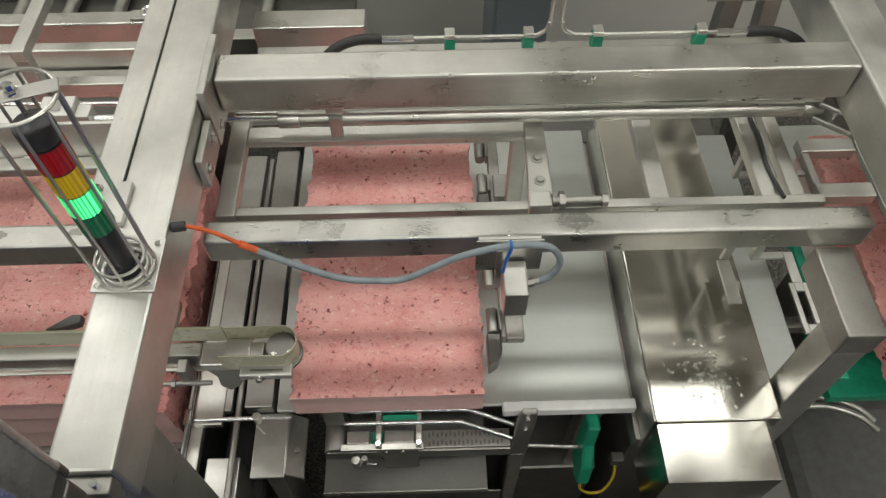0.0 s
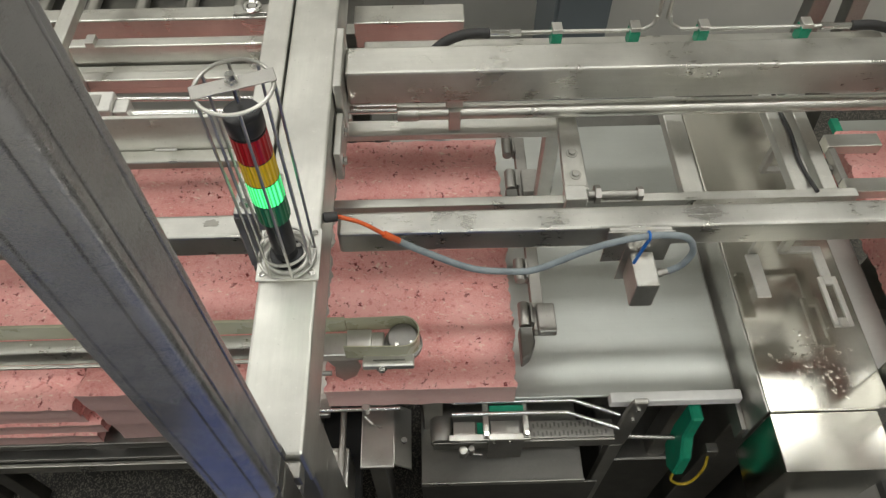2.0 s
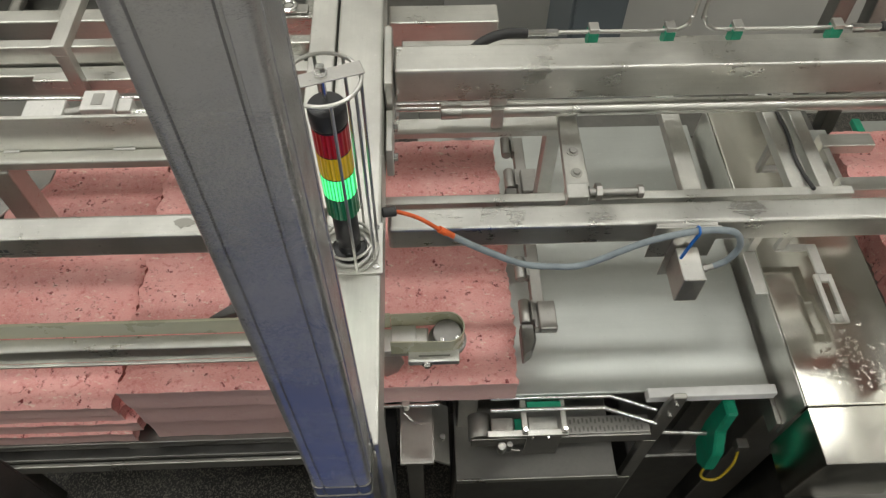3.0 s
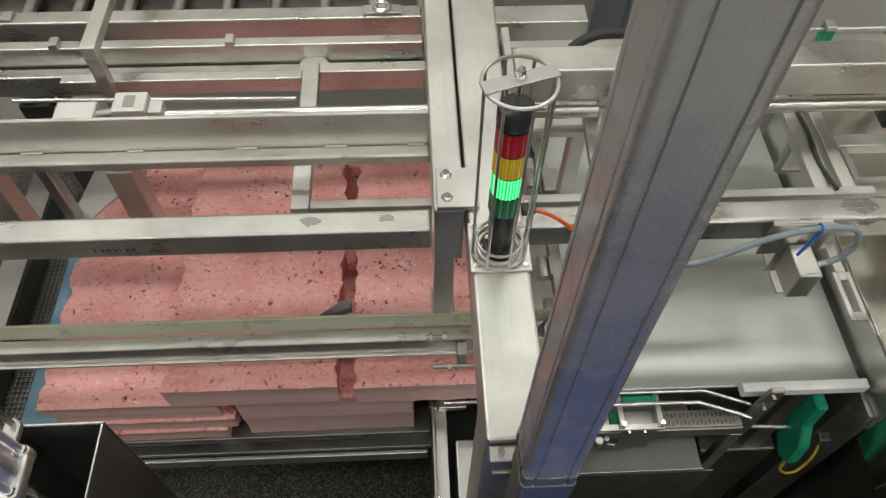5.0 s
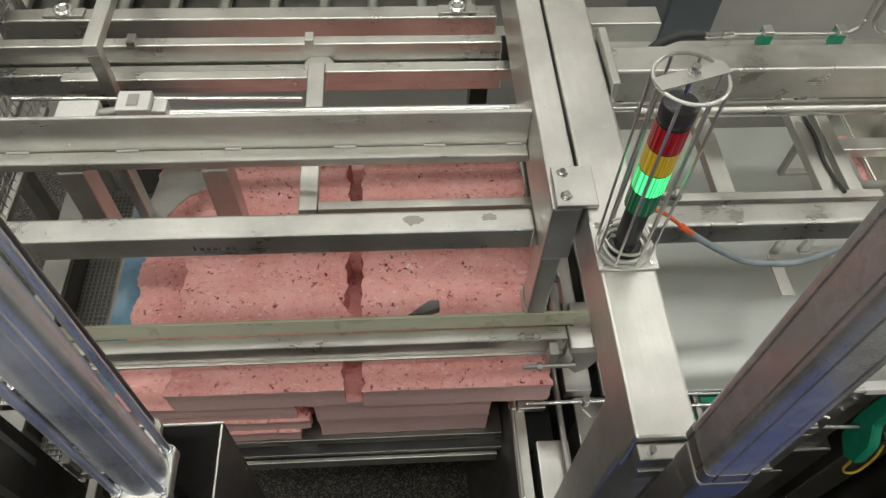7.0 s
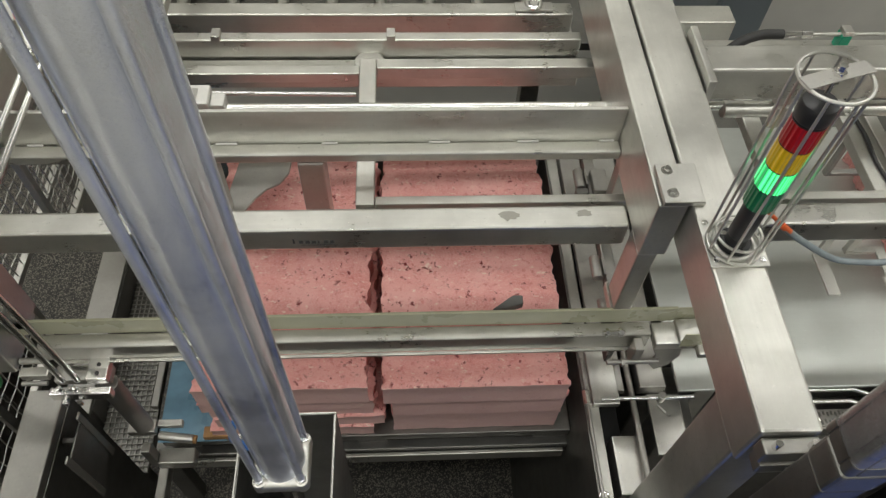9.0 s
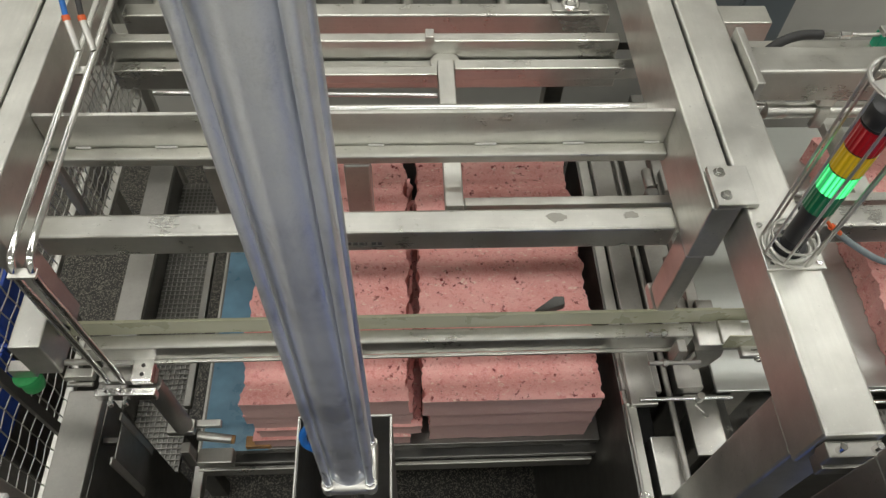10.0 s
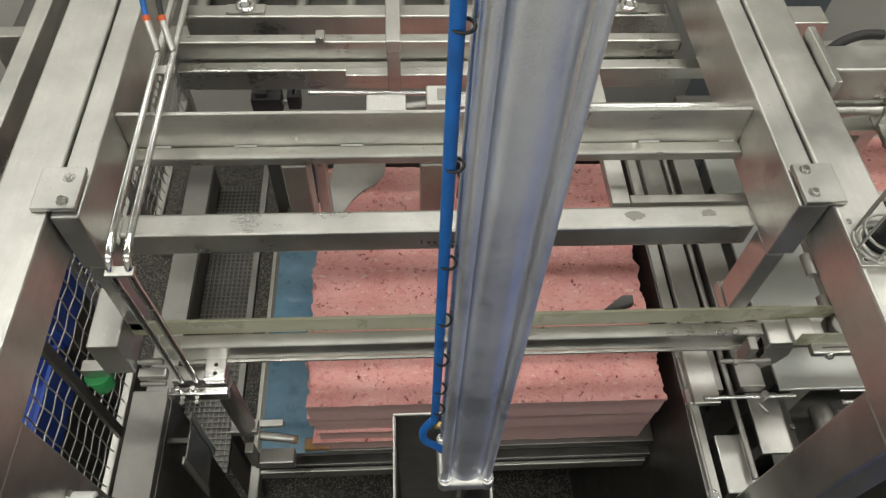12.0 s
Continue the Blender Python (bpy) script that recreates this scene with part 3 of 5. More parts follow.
poly = [c0 - sd * 0.058 - sn * 0.013, c0 + sd * 0.058 - sn * 0.013, c0 + sd * 0.058 + sn * 0.013, c0 - sd * 0.058 + sn * 0.013]
part("cage_strap", prism([(p.x, p.y) for p in poly], "z", CAGE_TOP + 0.0035, CAGE_TOP + 0.0065, 0.0008), DULL, tower, "flat steel strap")
part("strap_bolt", join(cyl((TX, TY, 2.768), (TX, TY, CAGE_TOP + 0.02), 0.004, n=10), cyl((TX, TY, CAGE_TOP + 0.0068), (TX, TY, CAGE_TOP + 0.0125), 0.010, n=6), cyl((TX, TY, CAGE_TOP + 0.0127), (TX, TY, CAGE_TOP + 0.024), 0.007, n=6, b=0.001)), CHROME, tower)

# ---- foreground cylinders ----
def square_ring(x, y, half, z0, z1, lobe):
    """An end block with four rounded lobes that take the tie rods."""
    return join(bx(x - half, x + half, y - half * 0.80, y + half * 0.80, z0, z1, 0.008, 3),
                bx(x - half * 0.80, x + half * 0.80, y - half, y + half, z0 + 0.0006, z1 - 0.0006, 0.008, 3),
                *[cyl((x + sx * (half - lobe), y + sy * (half - lobe), z0 + 0.0003), (x + sx * (half - lobe), y + sy * (half - lobe), z1 - 0.0003), lobe, n=20, b=0.003) for sx in (-1, 1) for sy in (-1, 1)])


def tie_rod_cylinder(owner, x, y, z0, z1, r, rod_at, rod_r, metal, rod_metal):
    """A round barrel between end blocks, held by four tie rods."""
    part("barrel", cyl((x, y, z0), (x, y, z1), r, n=72), metal, owner, "brushed metal barrel", True)
    part("end_flange", square_ring(x, y, rod_at + 0.011, z0 - 0.030, z0 - 0.0005, 0.011), STEEL, owner, "", True)
    for sx in (-1, 1):
        for sy in (-1, 1):
            part("tie_rod", cyl((x + sx * rod_at, y + sy * rod_at, z0), (x + sx * rod_at, y + sy * rod_at, z1), rod_r, n=16), rod_metal, owner, "", True)
            part("rod_nut", cyl((x + sx * rod_at, y + sy * rod_at, z0 - 0.0004), (x + sx * rod_at, y + sy * rod_at, z0 + 0.008), rod_r * 1.5, n=6, b=0.001), CHROME, owner)


def profile_barrel(x, y, z0, z1, half, rc, groove=0.0022):
    """A drawn square profile with rounded corners and a fine groove on both sides of each corner."""
    quarter = [(half, -0.012), (half, 0.012), (half, half - 0.019), (half - groove, half - 0.018), (half - groove, half - 0.0155), (half, half - 0.0145)]
    quarter += [(half - rc + rc * math.cos(radians(a)), half - rc + rc * math.sin(radians(a))) for a in range(0, 91, 15)]
    quarter += [(q, p) for p, q in quarter[5:1:-1]]
    out = []
    for k in range(4):
        c, s = (1, 0, -1, 0)[k], (0, 1, 0, -1)[k]
        out += [(x + c * p - s * q, y + s * p + c * q) for p, q in quarter]
    return prism(out, "z", z0, z1, 0)


PX, PY, PZ = -0.760, -0.333, 2.398
cyl_p = thing("lift_cylinder", (PX, PY, PZ), "upright brushed metal tie-rod cylinder on dark bracket, blue hose", "cylinder", "upright cylinders")
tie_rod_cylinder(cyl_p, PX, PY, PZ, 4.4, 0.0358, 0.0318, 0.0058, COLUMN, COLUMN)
part("piston_rod", cyl((PX, PY, 1.601), (PX, PY, PZ - 0.030), 0.011, n=24), CHROME, cyl_p, "", True)
hx_, hy_ = PX - 0.0480, PY + 0.0200
part("air_hose", sweep(smooth_path([(PX - 0.034, PY + 0.010, PZ + 0.008), (PX - 0.044, PY + 0.012, PZ + 0.022), (PX - 0.062, PY + 0.014, PZ + 0.045), (PX - 0.064, PY + 0.018, PZ + 0.075), (hx_ - 0.004, hy_, PZ + 0.105), (hx_, hy_, PZ + 0.14), (hx_, hy_, PZ + 0.5), (hx_, hy_, PZ + 1.1), (hx_, hy_, 4.4)]), 0.0058, 12), BLUE, cyl_p, "thin blue air hose", True)
for hz in (0.145, 0.215, 0.300, 0.400, 0.515, 0.66, 0.80):
    part("hose_tie", ring((hx_ + 0.004, hy_ + 0.001, PZ + hz), 0.0082, 0.0015, 20), BLACK, cyl_p, "black cable tie")
part("guide_rod", cyl((PX - 0.004, PY + 0.083, PZ - 0.028), (PX - 0.004, PY + 0.083, 4.4), 0.0055, n=16), GREY_STEEL, cyl_p, "thin grey guide rod", True)
part("guide_lug", prism([(PX - 0.016, PY + 0.036), (PX + 0.010, PY + 0.036), (PX + 0.010, PY + 0.085), (PX - 0.003, PY + 0.094), (PX - 0.016, PY + 0.085)], "z", PZ - 0.028, PZ - 0.010, 0.003), STEEL, cyl_p)
part("elbow_fitting", join(cyl((PX - 0.020, PY + 0.044, PZ - 0.004), (PX - 0.020, PY + 0.044, PZ + 0.024), 0.0075, n=12, b=0.001), cyl((PX - 0.020, PY + 0.044, PZ + 0.018), (PX - 0.045, PY + 0.046, PZ + 0.022), 0.0062, n=12)), BRASS, cyl_p, "brass elbow fitting")
QX, QY, QZ = 0.0680, -0.389, 2.560
cyl_q = thing("lift_cylinder", (QX, QY, QZ), "thick upright grey metal profile cylinder beside the frame", "cylinder", "upright cylinders")
part("barrel", profile_barrel(QX, QY, QZ, 4.4, 0.0375, 0.010), COLUMN_GREY, cyl_q, "grey drawn profile barrel", True)
part("end_flange", profile_barrel(QX, QY, QZ - 0.030, QZ - 0.001, 0.0385, 0.009), DARK, cyl_q, "dark end cap", True)
part("end_block", bx(QX - 0.040, QX + 0.040, QY - 0.040, QY + 0.025, QZ - 0.10, QZ - 0.031, 0.008, 3), DARK, cyl_q, "dark end block")
part("stand", bx(QX - 0.036, QX + 0.036, QY - 0.038, QY + 0.024, 0.0, QZ - 0.101, 0.004), DARK, cyl_q)
hopper = thing("cylinder_bracket", (-0.78, -0.25, 1.6), "black folded steel bracket around the cylinder foot", "bracket")
part("back_plate", bx(-0.875, -0.700, -0.182, -0.176, 1.40, 2.200, 0.0015), DARK, hopper)
part("side_plate", bx(-0.875, -0.870, -0.46, -0.1825, 1.40, 2.200, 0.0015), DARK, hopper)
part("side_plate", bx(-0.705, -0.700, -0.46, -0.1825, 1.40, 2.200, 0.0015), DARK, hopper)
part("base_plate", bx(-0.869, -0.706, -0.46, -0.183, 1.58, 1.60, 0.0015), DARK, hopper)
part("worn_edge", bx(-0.8755, -0.6995, -0.1805, -0.1775, 2.2002, 2.2022, 0.0005), STEEL, hopper, "bright worn edge")
part("worn_edge", bx(-0.8755, -0.8725, -0.46, -0.183, 2.2002, 2.2032, 0.0005), STEEL, hopper, "bright worn edge")
part("worn_edge", bx(-0.703, -0.700, -0.46, -0.183, 2.2002, 2.2032, 0.0005), STEEL, hopper, "bright worn edge")
part("bracket_leg", bx(-0.80, -0.72, -0.43, -0.35, 0.0, 1.579, 0.0015), DARK, hopper)

# ---- infeed ----
table = thing("infeed_table", (0.7, 0.5, 1.6), "pale satin steel slide table with white front strip", "table")
part("top", bx(0.175, 1.112, 0.075, 1.060, TABLE_Z - 0.014, TABLE_Z - 0.002, 0.003), TABLE, table)
part("front_strip", bx(0.770, 1.118, 0.046, 0.0745, TABLE_Z - 0.012, TABLE_Z + 0.024, 0.004), WHITE, table, "white plastic edge strip")
for lx in (0.30, 1.05):
    part("leg", bx(lx - 0.03, lx + 0.03, 0.12, 0.18, 0.0, TABLE_Z - 0.015, 0.004), DULL, table)
    part("leg", bx(lx - 0.03, lx + 0.03, 0.95, 1.01, 0.0, TABLE_Z - 0.015, 0.004), DULL, table)
for k, (a, b_) in enumerate(((-0.028, 0.041), (0.080, 0.155))):
    part("slide_plate", bx(a, b_, 0.100, 1.02, TABLE_Z - 0.075, TABLE_Z - 0.05 + 0.02 * k, 0.003), DULL, table)
cover = thing("drive_cover", (1.26, 0.2, 1.5), "polished stainless box cover with water drops", "cover")
part("lid", bx(1.132, 1.440, -0.030, 1.02, 1.735, 1.790, 0.004), SHEET, cover, "mirror-like stainless lid")
part("lid_side", bx(1.1275, 1.1315, -0.028, 1.02, 1.60, 1.785, 0.001), STEEL, cover)
part("front_box", bx(1.132, 1.400, -0.178, -0.033, 1.52, 1.786, 0.003), SHEET, cover)
part("side_strip", bx(1.1135, 1.127, -0.02, 1.02, 1.58, 1.645, 0.002), DULL, cover)
part("foot", bx(1.20, 1.36, 0.1, 0.9, 0.0, 1.734, 0.004), DULL, cover)
solo("side_plate", bx(1.475, 1.610, 0.07, 1.05, 1.60, 1.64, 0.004), TABLE, "pale satin steel slide plate beside the cover", "plate")

# ---- pusher carriage (built where it stands at the start) ----
pusher = thing("pusher_carriage", (0.7, 0.6, 2.0), "sliding stainless pusher frame with hinged push fingers", "pusher")
part("left_bar", bx(0.106, 0.150, 0.333, 0.833, 2.150, 2.180, 0.003), STEEL_Y, pusher)
part("near_bar", bx(0.151, 1.500, 0.333, 0.358, 2.140, 2.180, 0.003), STEEL_X, pusher)
part("far_bar", bx(0.151, 1.500, 0.795, 0.833, 2.140, 2.180, 0.003), STEEL_X, pusher)
part("far_extension", bx(-0.530, 0.105, 0.778, 0.812, 2.145, 2.176, 0.003), STEEL_X, pusher)
part("mid_bar", bx(0.151, 0.845, 0.556, 0.608, 2.160, 2.180, 0.003), STEEL_X, pusher)
part("roller_disc", cyl((0.130, 0.862, 2.120), (0.130, 0.862, 2.147), 0.042, n=36, b=0.004), STEEL, pusher)
part("roller_disc", cyl((0.133, 0.325, 2.125), (0.133, 0.325, 2.138), 0.034, n=36, b=0.003), STEEL, pusher)
part("strut", bx(-0.420, -0.382, 0.745, 1.38, 2.285, 2.315, 0.003), STEEL_Y, pusher)
part("strut_leg", bx(-0.418, -0.384, 0.747, 0.777, 2.02, 2.284, 0.003), STEEL, pusher)
part("arm", prism([(0.828, 0.606), (0.874, 0.606), (0.874, 0.359), (0.818, 0.359)], "z", 2.181, 2.198, 0.002), STEEL, pusher)
for py_ in (0.400, 0.467):
    part("arm_bolt", hex_bolt((0.848, py_, 2.198), 0.009, 0.006), DULL, pusher)
part("arm_block", bx(0.816, 0.868, 0.322, 0.366, 2.150, 2.205, 0.004), STEEL, pusher)
part("stop_pin", join(cyl((0.870, 0.346, 2.192), (0.985, 0.346, 2.192), 0.009, n=18, b=0.002), cyl((0.885, 0.346, 2.192), (0.898, 0.346, 2.192), 0.022, n=6), cyl((0.983, 0.346, 2.192), (0.996, 0.346, 2.192), 0.016, n=6)), DULL, pusher)
for s0, s1 in ((1.103, 1.150), (1.365, 1.415), (1.433, 1.468)):
    part("slat", bx(s0, s1, 0.3585, 0.7945, 2.135, 2.165, 0.003), STEEL_Y, pusher)
part("slat_lead", sweep(smooth_path([(1.404, 0.760, 2.169), (1.401, 0.62, 2.169), (1.406, 0.54, 2.169), (1.400, 0.46, 2.169), (1.405, 0.40, 2.169), (1.403, 0.345, 2.185)]), 0.0048, 8), RUBBER, pusher, "dark worn lead", True)
for by in (0.714, 0.550):
    part("cross_bar", bx(1.645, 1.800, by - 0.024, by + 0.024, 1.915, 1.950, 0.003), STEEL_X, pusher)
part("tie_bar", bx(1.645, 1.665, 0.5745, 0.6895, 1.917, 1.945, 0.003), DULL, pusher)
part("tie_bar", bx(1.455, 1.6445, 0.622, 0.642, 1.917, 1.930, 0.003), DULL, pusher)
part("tie_post", bx(1.440, 1.4545, 0.622, 0.642, 1.917, 2.134, 0.003), DULL, pusher)
part("finger_bar", bx(0.768, 0.800, 0.19, 0.86, 1.80, 1.835, 0.003), DULL, pusher)
part("finger_post", bx(0.800, 0.840, 0.56, 0.60, 1.80, 2.159, 0.003), STEEL, pusher)
for k, fy in enumerate((0.820, 0.690, 0.372, 0.235)):
    part("hinge_roller", cyl((0.745, fy - 0.035, 1.835), (0.745, fy + 0.035, 1.835), 0.015, n=22, b=0.003), DULL, pusher, "", True)
    if k % 2:
        part("hinge_block", bx(0.776, 0.822, fy - 0.065, fy + 0.02, 1.836, 1.862, 0.004), DULL, pusher)
        part("push_finger", prism([(0.728, fy - 0.038), (0.764, fy - 0.038), (0.766, fy - 0.085), (0.752, fy - 0.118), (0.728, fy - 0.135)], "z", 1.80, 1.845, 0.004), GREY_STEEL, pusher)
    part("finger_arm", bx(0.7605, 0.7675, fy - 0.03, fy + 0.03, 1.815, 1.85, 0.002), DULL, pusher)
part("tab", bx(1.362, 1.398, 0.262, 0.398, 1.842, 1.850, 0.002), STEEL, pusher)
part("tab_arm", bx(1.374, 1.398, 0.3985, 0.410, 1.842, 2.134, 0.002), STEEL, pusher)
slot = join(bx(1.535, 1.549, 0.17, 0.32, 1.84, 1.85, 0.002), bx(1.571, 1.585, 0.17, 0.32, 1.84, 1.85, 0.002), bx(1.5492, 1.5708, 0.17, 0.195, 1.84, 1.85, 0.001), bx(1.5492, 1.5708, 0.295, 0.32, 1.84, 1.85, 0.001))
part("slotted_plate", slot, STEEL, pusher)
part("slot_arm", bx(1.546, 1.574, 0.3205, 0.419, 1.842, 1.850, 0.002), STEEL, pusher)
part("slot_post", join(bx(1.456, 1.5455, 0.398, 0.419, 1.842, 1.852, 0.002), bx(1.456, 1.480, 0.400, 0.417, 1.8525, 2.134, 0.002)), STEEL, pusher)


# ---- pneumatic ram under the rear cross beam ----
ram = thing("pneumatic_ram", (0.9, 0.575, 2.24), "long slim stainless pneumatic ram with bright rod", "pneumatic ram")
part("barrel", cyl((0.245, 0.588, 2.225), (1.545, 0.588, 2.225), 0.0200, n=32, b=0.002), STEEL_X, ram, "", True)
part("end_collar", cyl((0.235, 0.588, 2.225), (0.285, 0.588, 2.225), 0.0220, n=32, b=0.002), STEEL, ram, "", True)
part("end_collar", cyl((1.500, 0.588, 2.225), (1.548, 0.588, 2.225), 0.0220, n=32, b=0.002), STEEL, ram, "", True)
part("saddle", join(bx(0.352, 0.394, 0.570, 0.622, 2.253, 2.280, 0.003), bx(0.358, 0.388, 0.560, 0.577, 2.186, 2.252, 0.003)), STEEL, ram)
part("clevis", join(prism([(1.520, 0.560), (1.640, 0.470), (1.665, 0.480), (1.665, 0.53), (1.560, 0.600)], "z", 2.205, 2.222, 0.003), prism([(1.520, 0.560), (1.640, 0.470), (1.665, 0.480), (1.665, 0.53), (1.560, 0.600)], "z", 2.255, 2.268, 0.003)), DULL, ram)
part("clevis_pin", cyl((1.575, 0.56, 2.195), (1.575, 0.56, 2.285), 0.010, n=16, b=0.001), CHROME, ram)

# ---- oil pipes behind the rear beam ----
pipes = thing("oil_pipe", (0.9, 0.87, 2.2), "thin steel pipes with black hose ends in green clamps", "pipe")
part("support_bar", bx(0.14, 1.552, 0.800, 0.900, 2.170, 2.185, 0.003), STEEL_X, pipes)
part("pipe", sweep(smooth_path([(0.560, 0.87, 2.228), (0.65, 0.87, 2.228), (0.85, 0.87, 2.228), (0.895, 0.87, 2.236), (0.915, 0.872, 2.27), (0.918, 0.875, 2.40), (0.915, 0.88, 3.6)]), 0.006, 10), STEEL, pipes, "", True)
part("pipe", sweep(smooth_path([(1.360, 0.87, 2.228), (1.25, 0.87, 2.228), (1.02, 0.87, 2.228), (0.972, 0.87, 2.236), (0.948, 0.872, 2.27), (0.943, 0.875, 2.40), (0.935, 0.88, 3.6)]), 0.006, 10), STEEL, pipes, "", True)
for gx in (0.655, 0.862, 1.045, 1.318):
    cl = part("clamp", bx(gx - 0.014, gx + 0.014, 0.852, 0.888, 2.186, 2.232, 0.003), GREEN, pipes, "green plastic pipe clamp")
    part("clamp_cover", bx(gx - 0.0135, gx + 0.0135, 0.853, 0.887, 2.233, 2.247, 0.002), STEEL, cl)
for hx, sgn in ((0.560, -1), (1.360, 1)):
    part("fitting", join(cyl((hx, 0.87, 2.228), (hx + sgn * 0.030, 0.87, 2.228), 0.011, n=6), cyl((hx + sgn * 0.031, 0.87, 2.228), (hx + sgn * 0.085, 0.868, 2.230), 0.0085, n=16)), CHROME, pipes)
    part("hose", sweep(smooth_path([(hx + sgn * 0.083, 0.868, 2.230), (hx + sgn * 0.150, 0.862, 2.232), (hx + sgn * 0.215, 0.845, 2.212), (hx + sgn * 0.260, 0.83, 2.15), (hx + sgn * 0.285, 0.82, 2.02)]), 0.0135, 12), RUBBER, pipes, "black rubber hose", True)

# ---- sensor with its cable ----
sensor = thing("level_sensor", (0.78, 0.2, 2.1), "small stainless sensor box with grey cable and blue tie", "sensor")
part("plate", join(bx(0.690, 0.835, 0.2085, 0.2125, 2.120, 2.232, 0.001), bx(0.695, 0.830, 0.216, 0.2245, 2.150, 2.228, 0.001)), STEEL, sensor)
part("hanger", bx(0.735, 0.765, 0.2045, 0.2080, 2.05, 2.20, 0.001), STEEL, sensor)
part("body", bx(0.748, 0.800, 0.115, 0.2035, 2.075, 2.165, 0.004), STEEL, sensor)
part("gland", join(cyl((0.800, 0.160, 2.140), (0.815, 0.160, 2.145), 0.010, n=6), cyl((0.815, 0.160, 2.145), (0.830, 0.160, 2.151), 0.0075, n=16)), DULL, sensor)
part("cable", sweep(smooth_path([(0.229, 0.160, 2.302), (0.30, 0.160, 2.245), (0.394, 0.160, 2.182), (0.47, 0.160, 2.166), (0.536, 0.160, 2.171), (0.63, 0.160, 2.236), (0.68, 0.160, 2.263), (0.742, 0.160, 2.283), (0.80, 0.160, 2.287), (0.84, 0.160, 2.272), (0.862, 0.160, 2.225), (0.852, 0.160, 2.175), (0.829, 0.160, 2.151)], 8), 0.0075, 12), CABLE, sensor, "grey cable", True)
part("sleeve", sweep(smooth_path([(0.130, 0.155, 2.385), (0.175, 0.160, 2.355), (0.229, 0.160, 2.302)]), 0.0043, 10), ORANGE, sensor, "orange cable sleeve", True)
part("joint", sweep([(0.216, 0.160, 2.316), (0.244, 0.160, 2.290)], 0.0075, 12), ORANGE, sensor, "orange-brown joint")
part("plug", cyl((0.106, 0.150, 2.388), (0.132, 0.155, 2.385), 0.010, n=16, b=0.002), RUBBER, sensor)
part("tie", join(ring((0.755, 0.160, 2.285), 0.0095, 0.0028, 18, "x"), sweep(smooth_path([(0.755, 0.154, 2.278), (0.748, 0.154, 2.24), (0.744, 0.158, 2.19)]), 0.004, 6)), BLUE, sensor, "blue plastic tie")

# ---- infeed front: side guide, lever, tray ----
guide = thing("side_guide", (0.55, 0.03, 1.6), "side guide of two bent rods on a stainless bracket", "guide rail")
part("guide_rod", sweep(smooth_path([(0.355, 0.078, 1.645), (0.66, 0.076, 1.645), (0.69, 0.072, 1.645), (0.80, 0.030, 1.645)], 5), 0.006, 12), CHROME, guide, "", True)
part("guide_rod", sweep(smooth_path([(0.352, 0.046, 1.640), (0.64, 0.044, 1.640), (0.67, 0.040, 1.640), (0.792, -0.006, 1.640)], 5), 0.006, 12), CHROME, guide, "", True)
part("bracket_bar", bx(0.342, 0.560, -0.020, -0.002, 1.605, 1.620, 0.002), STEEL, guide)
part("bracket_plate", bx(0.355, 0.415, 0.000, 0.040, 1.590, 1.602, 0.002), STEEL, guide)
part("bracket_plate", bx(0.455, 0.535, 0.000, 0.040, 1.590, 1.602, 0.002), STEEL, guide)
for gx in (0.442, 0.548):
    part("rod_clamp", bx(gx - 0.008, gx + 0.008, -0.018, 0.088, 1.622, 1.633, 0.002), STEEL, guide)
    part("clamp_screw", cyl((gx, -0.012, 1.634), (gx, -0.012, 1.648), 0.006, n=12), CHROME, guide)
part("green_insert", bx(0.420, 0.452, -0.010, 0.042, 1.575, 1.588, 0.002), GREEN, guide, "green plastic insert")
part("green_insert", bx(0.452, 0.545, 0.052, 0.070, 1.630, 1.637, 0.002), GREEN, guide, "green plastic insert")
part("knob", join(cyl((0.402, -0.030, 1.59), (0.402, -0.030, 1.55), 0.008, n=12), cyl((0.39, -0.032, 1.56), (0.43, -0.035, 1.55), 0.004, n=10)), DULL, guide)
for gx in (0.462, 0.505):
    part("bracket_screw", cyl((gx, -0.0205, 1.611), (gx, -0.026, 1.611), 0.0045, n=10), CHROME, guide)
part("spacer", cyl((0.380, -0.036, 1.596), (0.380, -0.036, 1.560), 0.012, n=14, b=0.002), STEEL, guide, "", True)
part("back_plate", bx(0.45, 0.545, -0.015, -0.009, 1.46, 1.60, 0.002), DULL, guide)
mesh_belt = thing("mesh_belt", (0.70, 0.03, 1.58), "narrow perforated steel mesh belt beside the table", "belt")
part("belt", bx(0.30, 0.792, -0.004, 0.046, 1.570, 1.580, 0.002), DULL, mesh_belt)
for k in range(18):
    for r_ in range(2):
        part("belt_hole", bx(0.572 + k * 0.0115, 0.577 + k * 0.0115, 0.000 + r_ * 0.024 + 0.004 * (k % 2), 0.012 + r_ * 0.024 + 0.004 * (k % 2), 1.5802, 1.5818, 0), DARK, mesh_belt)
part("side_rail", bx(0.30, 0.792, -0.012, -0.005, 1.53, 1.578, 0.002), DULL, mesh_belt)
part("return_roller", cyl((0.325, -0.01, 1.57), (0.325, 0.06, 1.57), 0.032, n=24, b=0.003), DULL, mesh_belt, "", True)
post = thing("guide_post", (0.82, 0.03, 0.0), "flat stainless upright post holding the side guide", "post")
part("upright", bx(0.802, 0.842, 0.014, 0.040, 0.0, 1.454, 0.003), STEEL, post)
part("head", prism([(0.798, 1.455), (0.846, 1.455), (0.852, 1.70), (0.850, 1.758), (0.812, 1.758), (0.804, 1.70)], "y", 0.014, 0.029, 0.003), DULL, post)
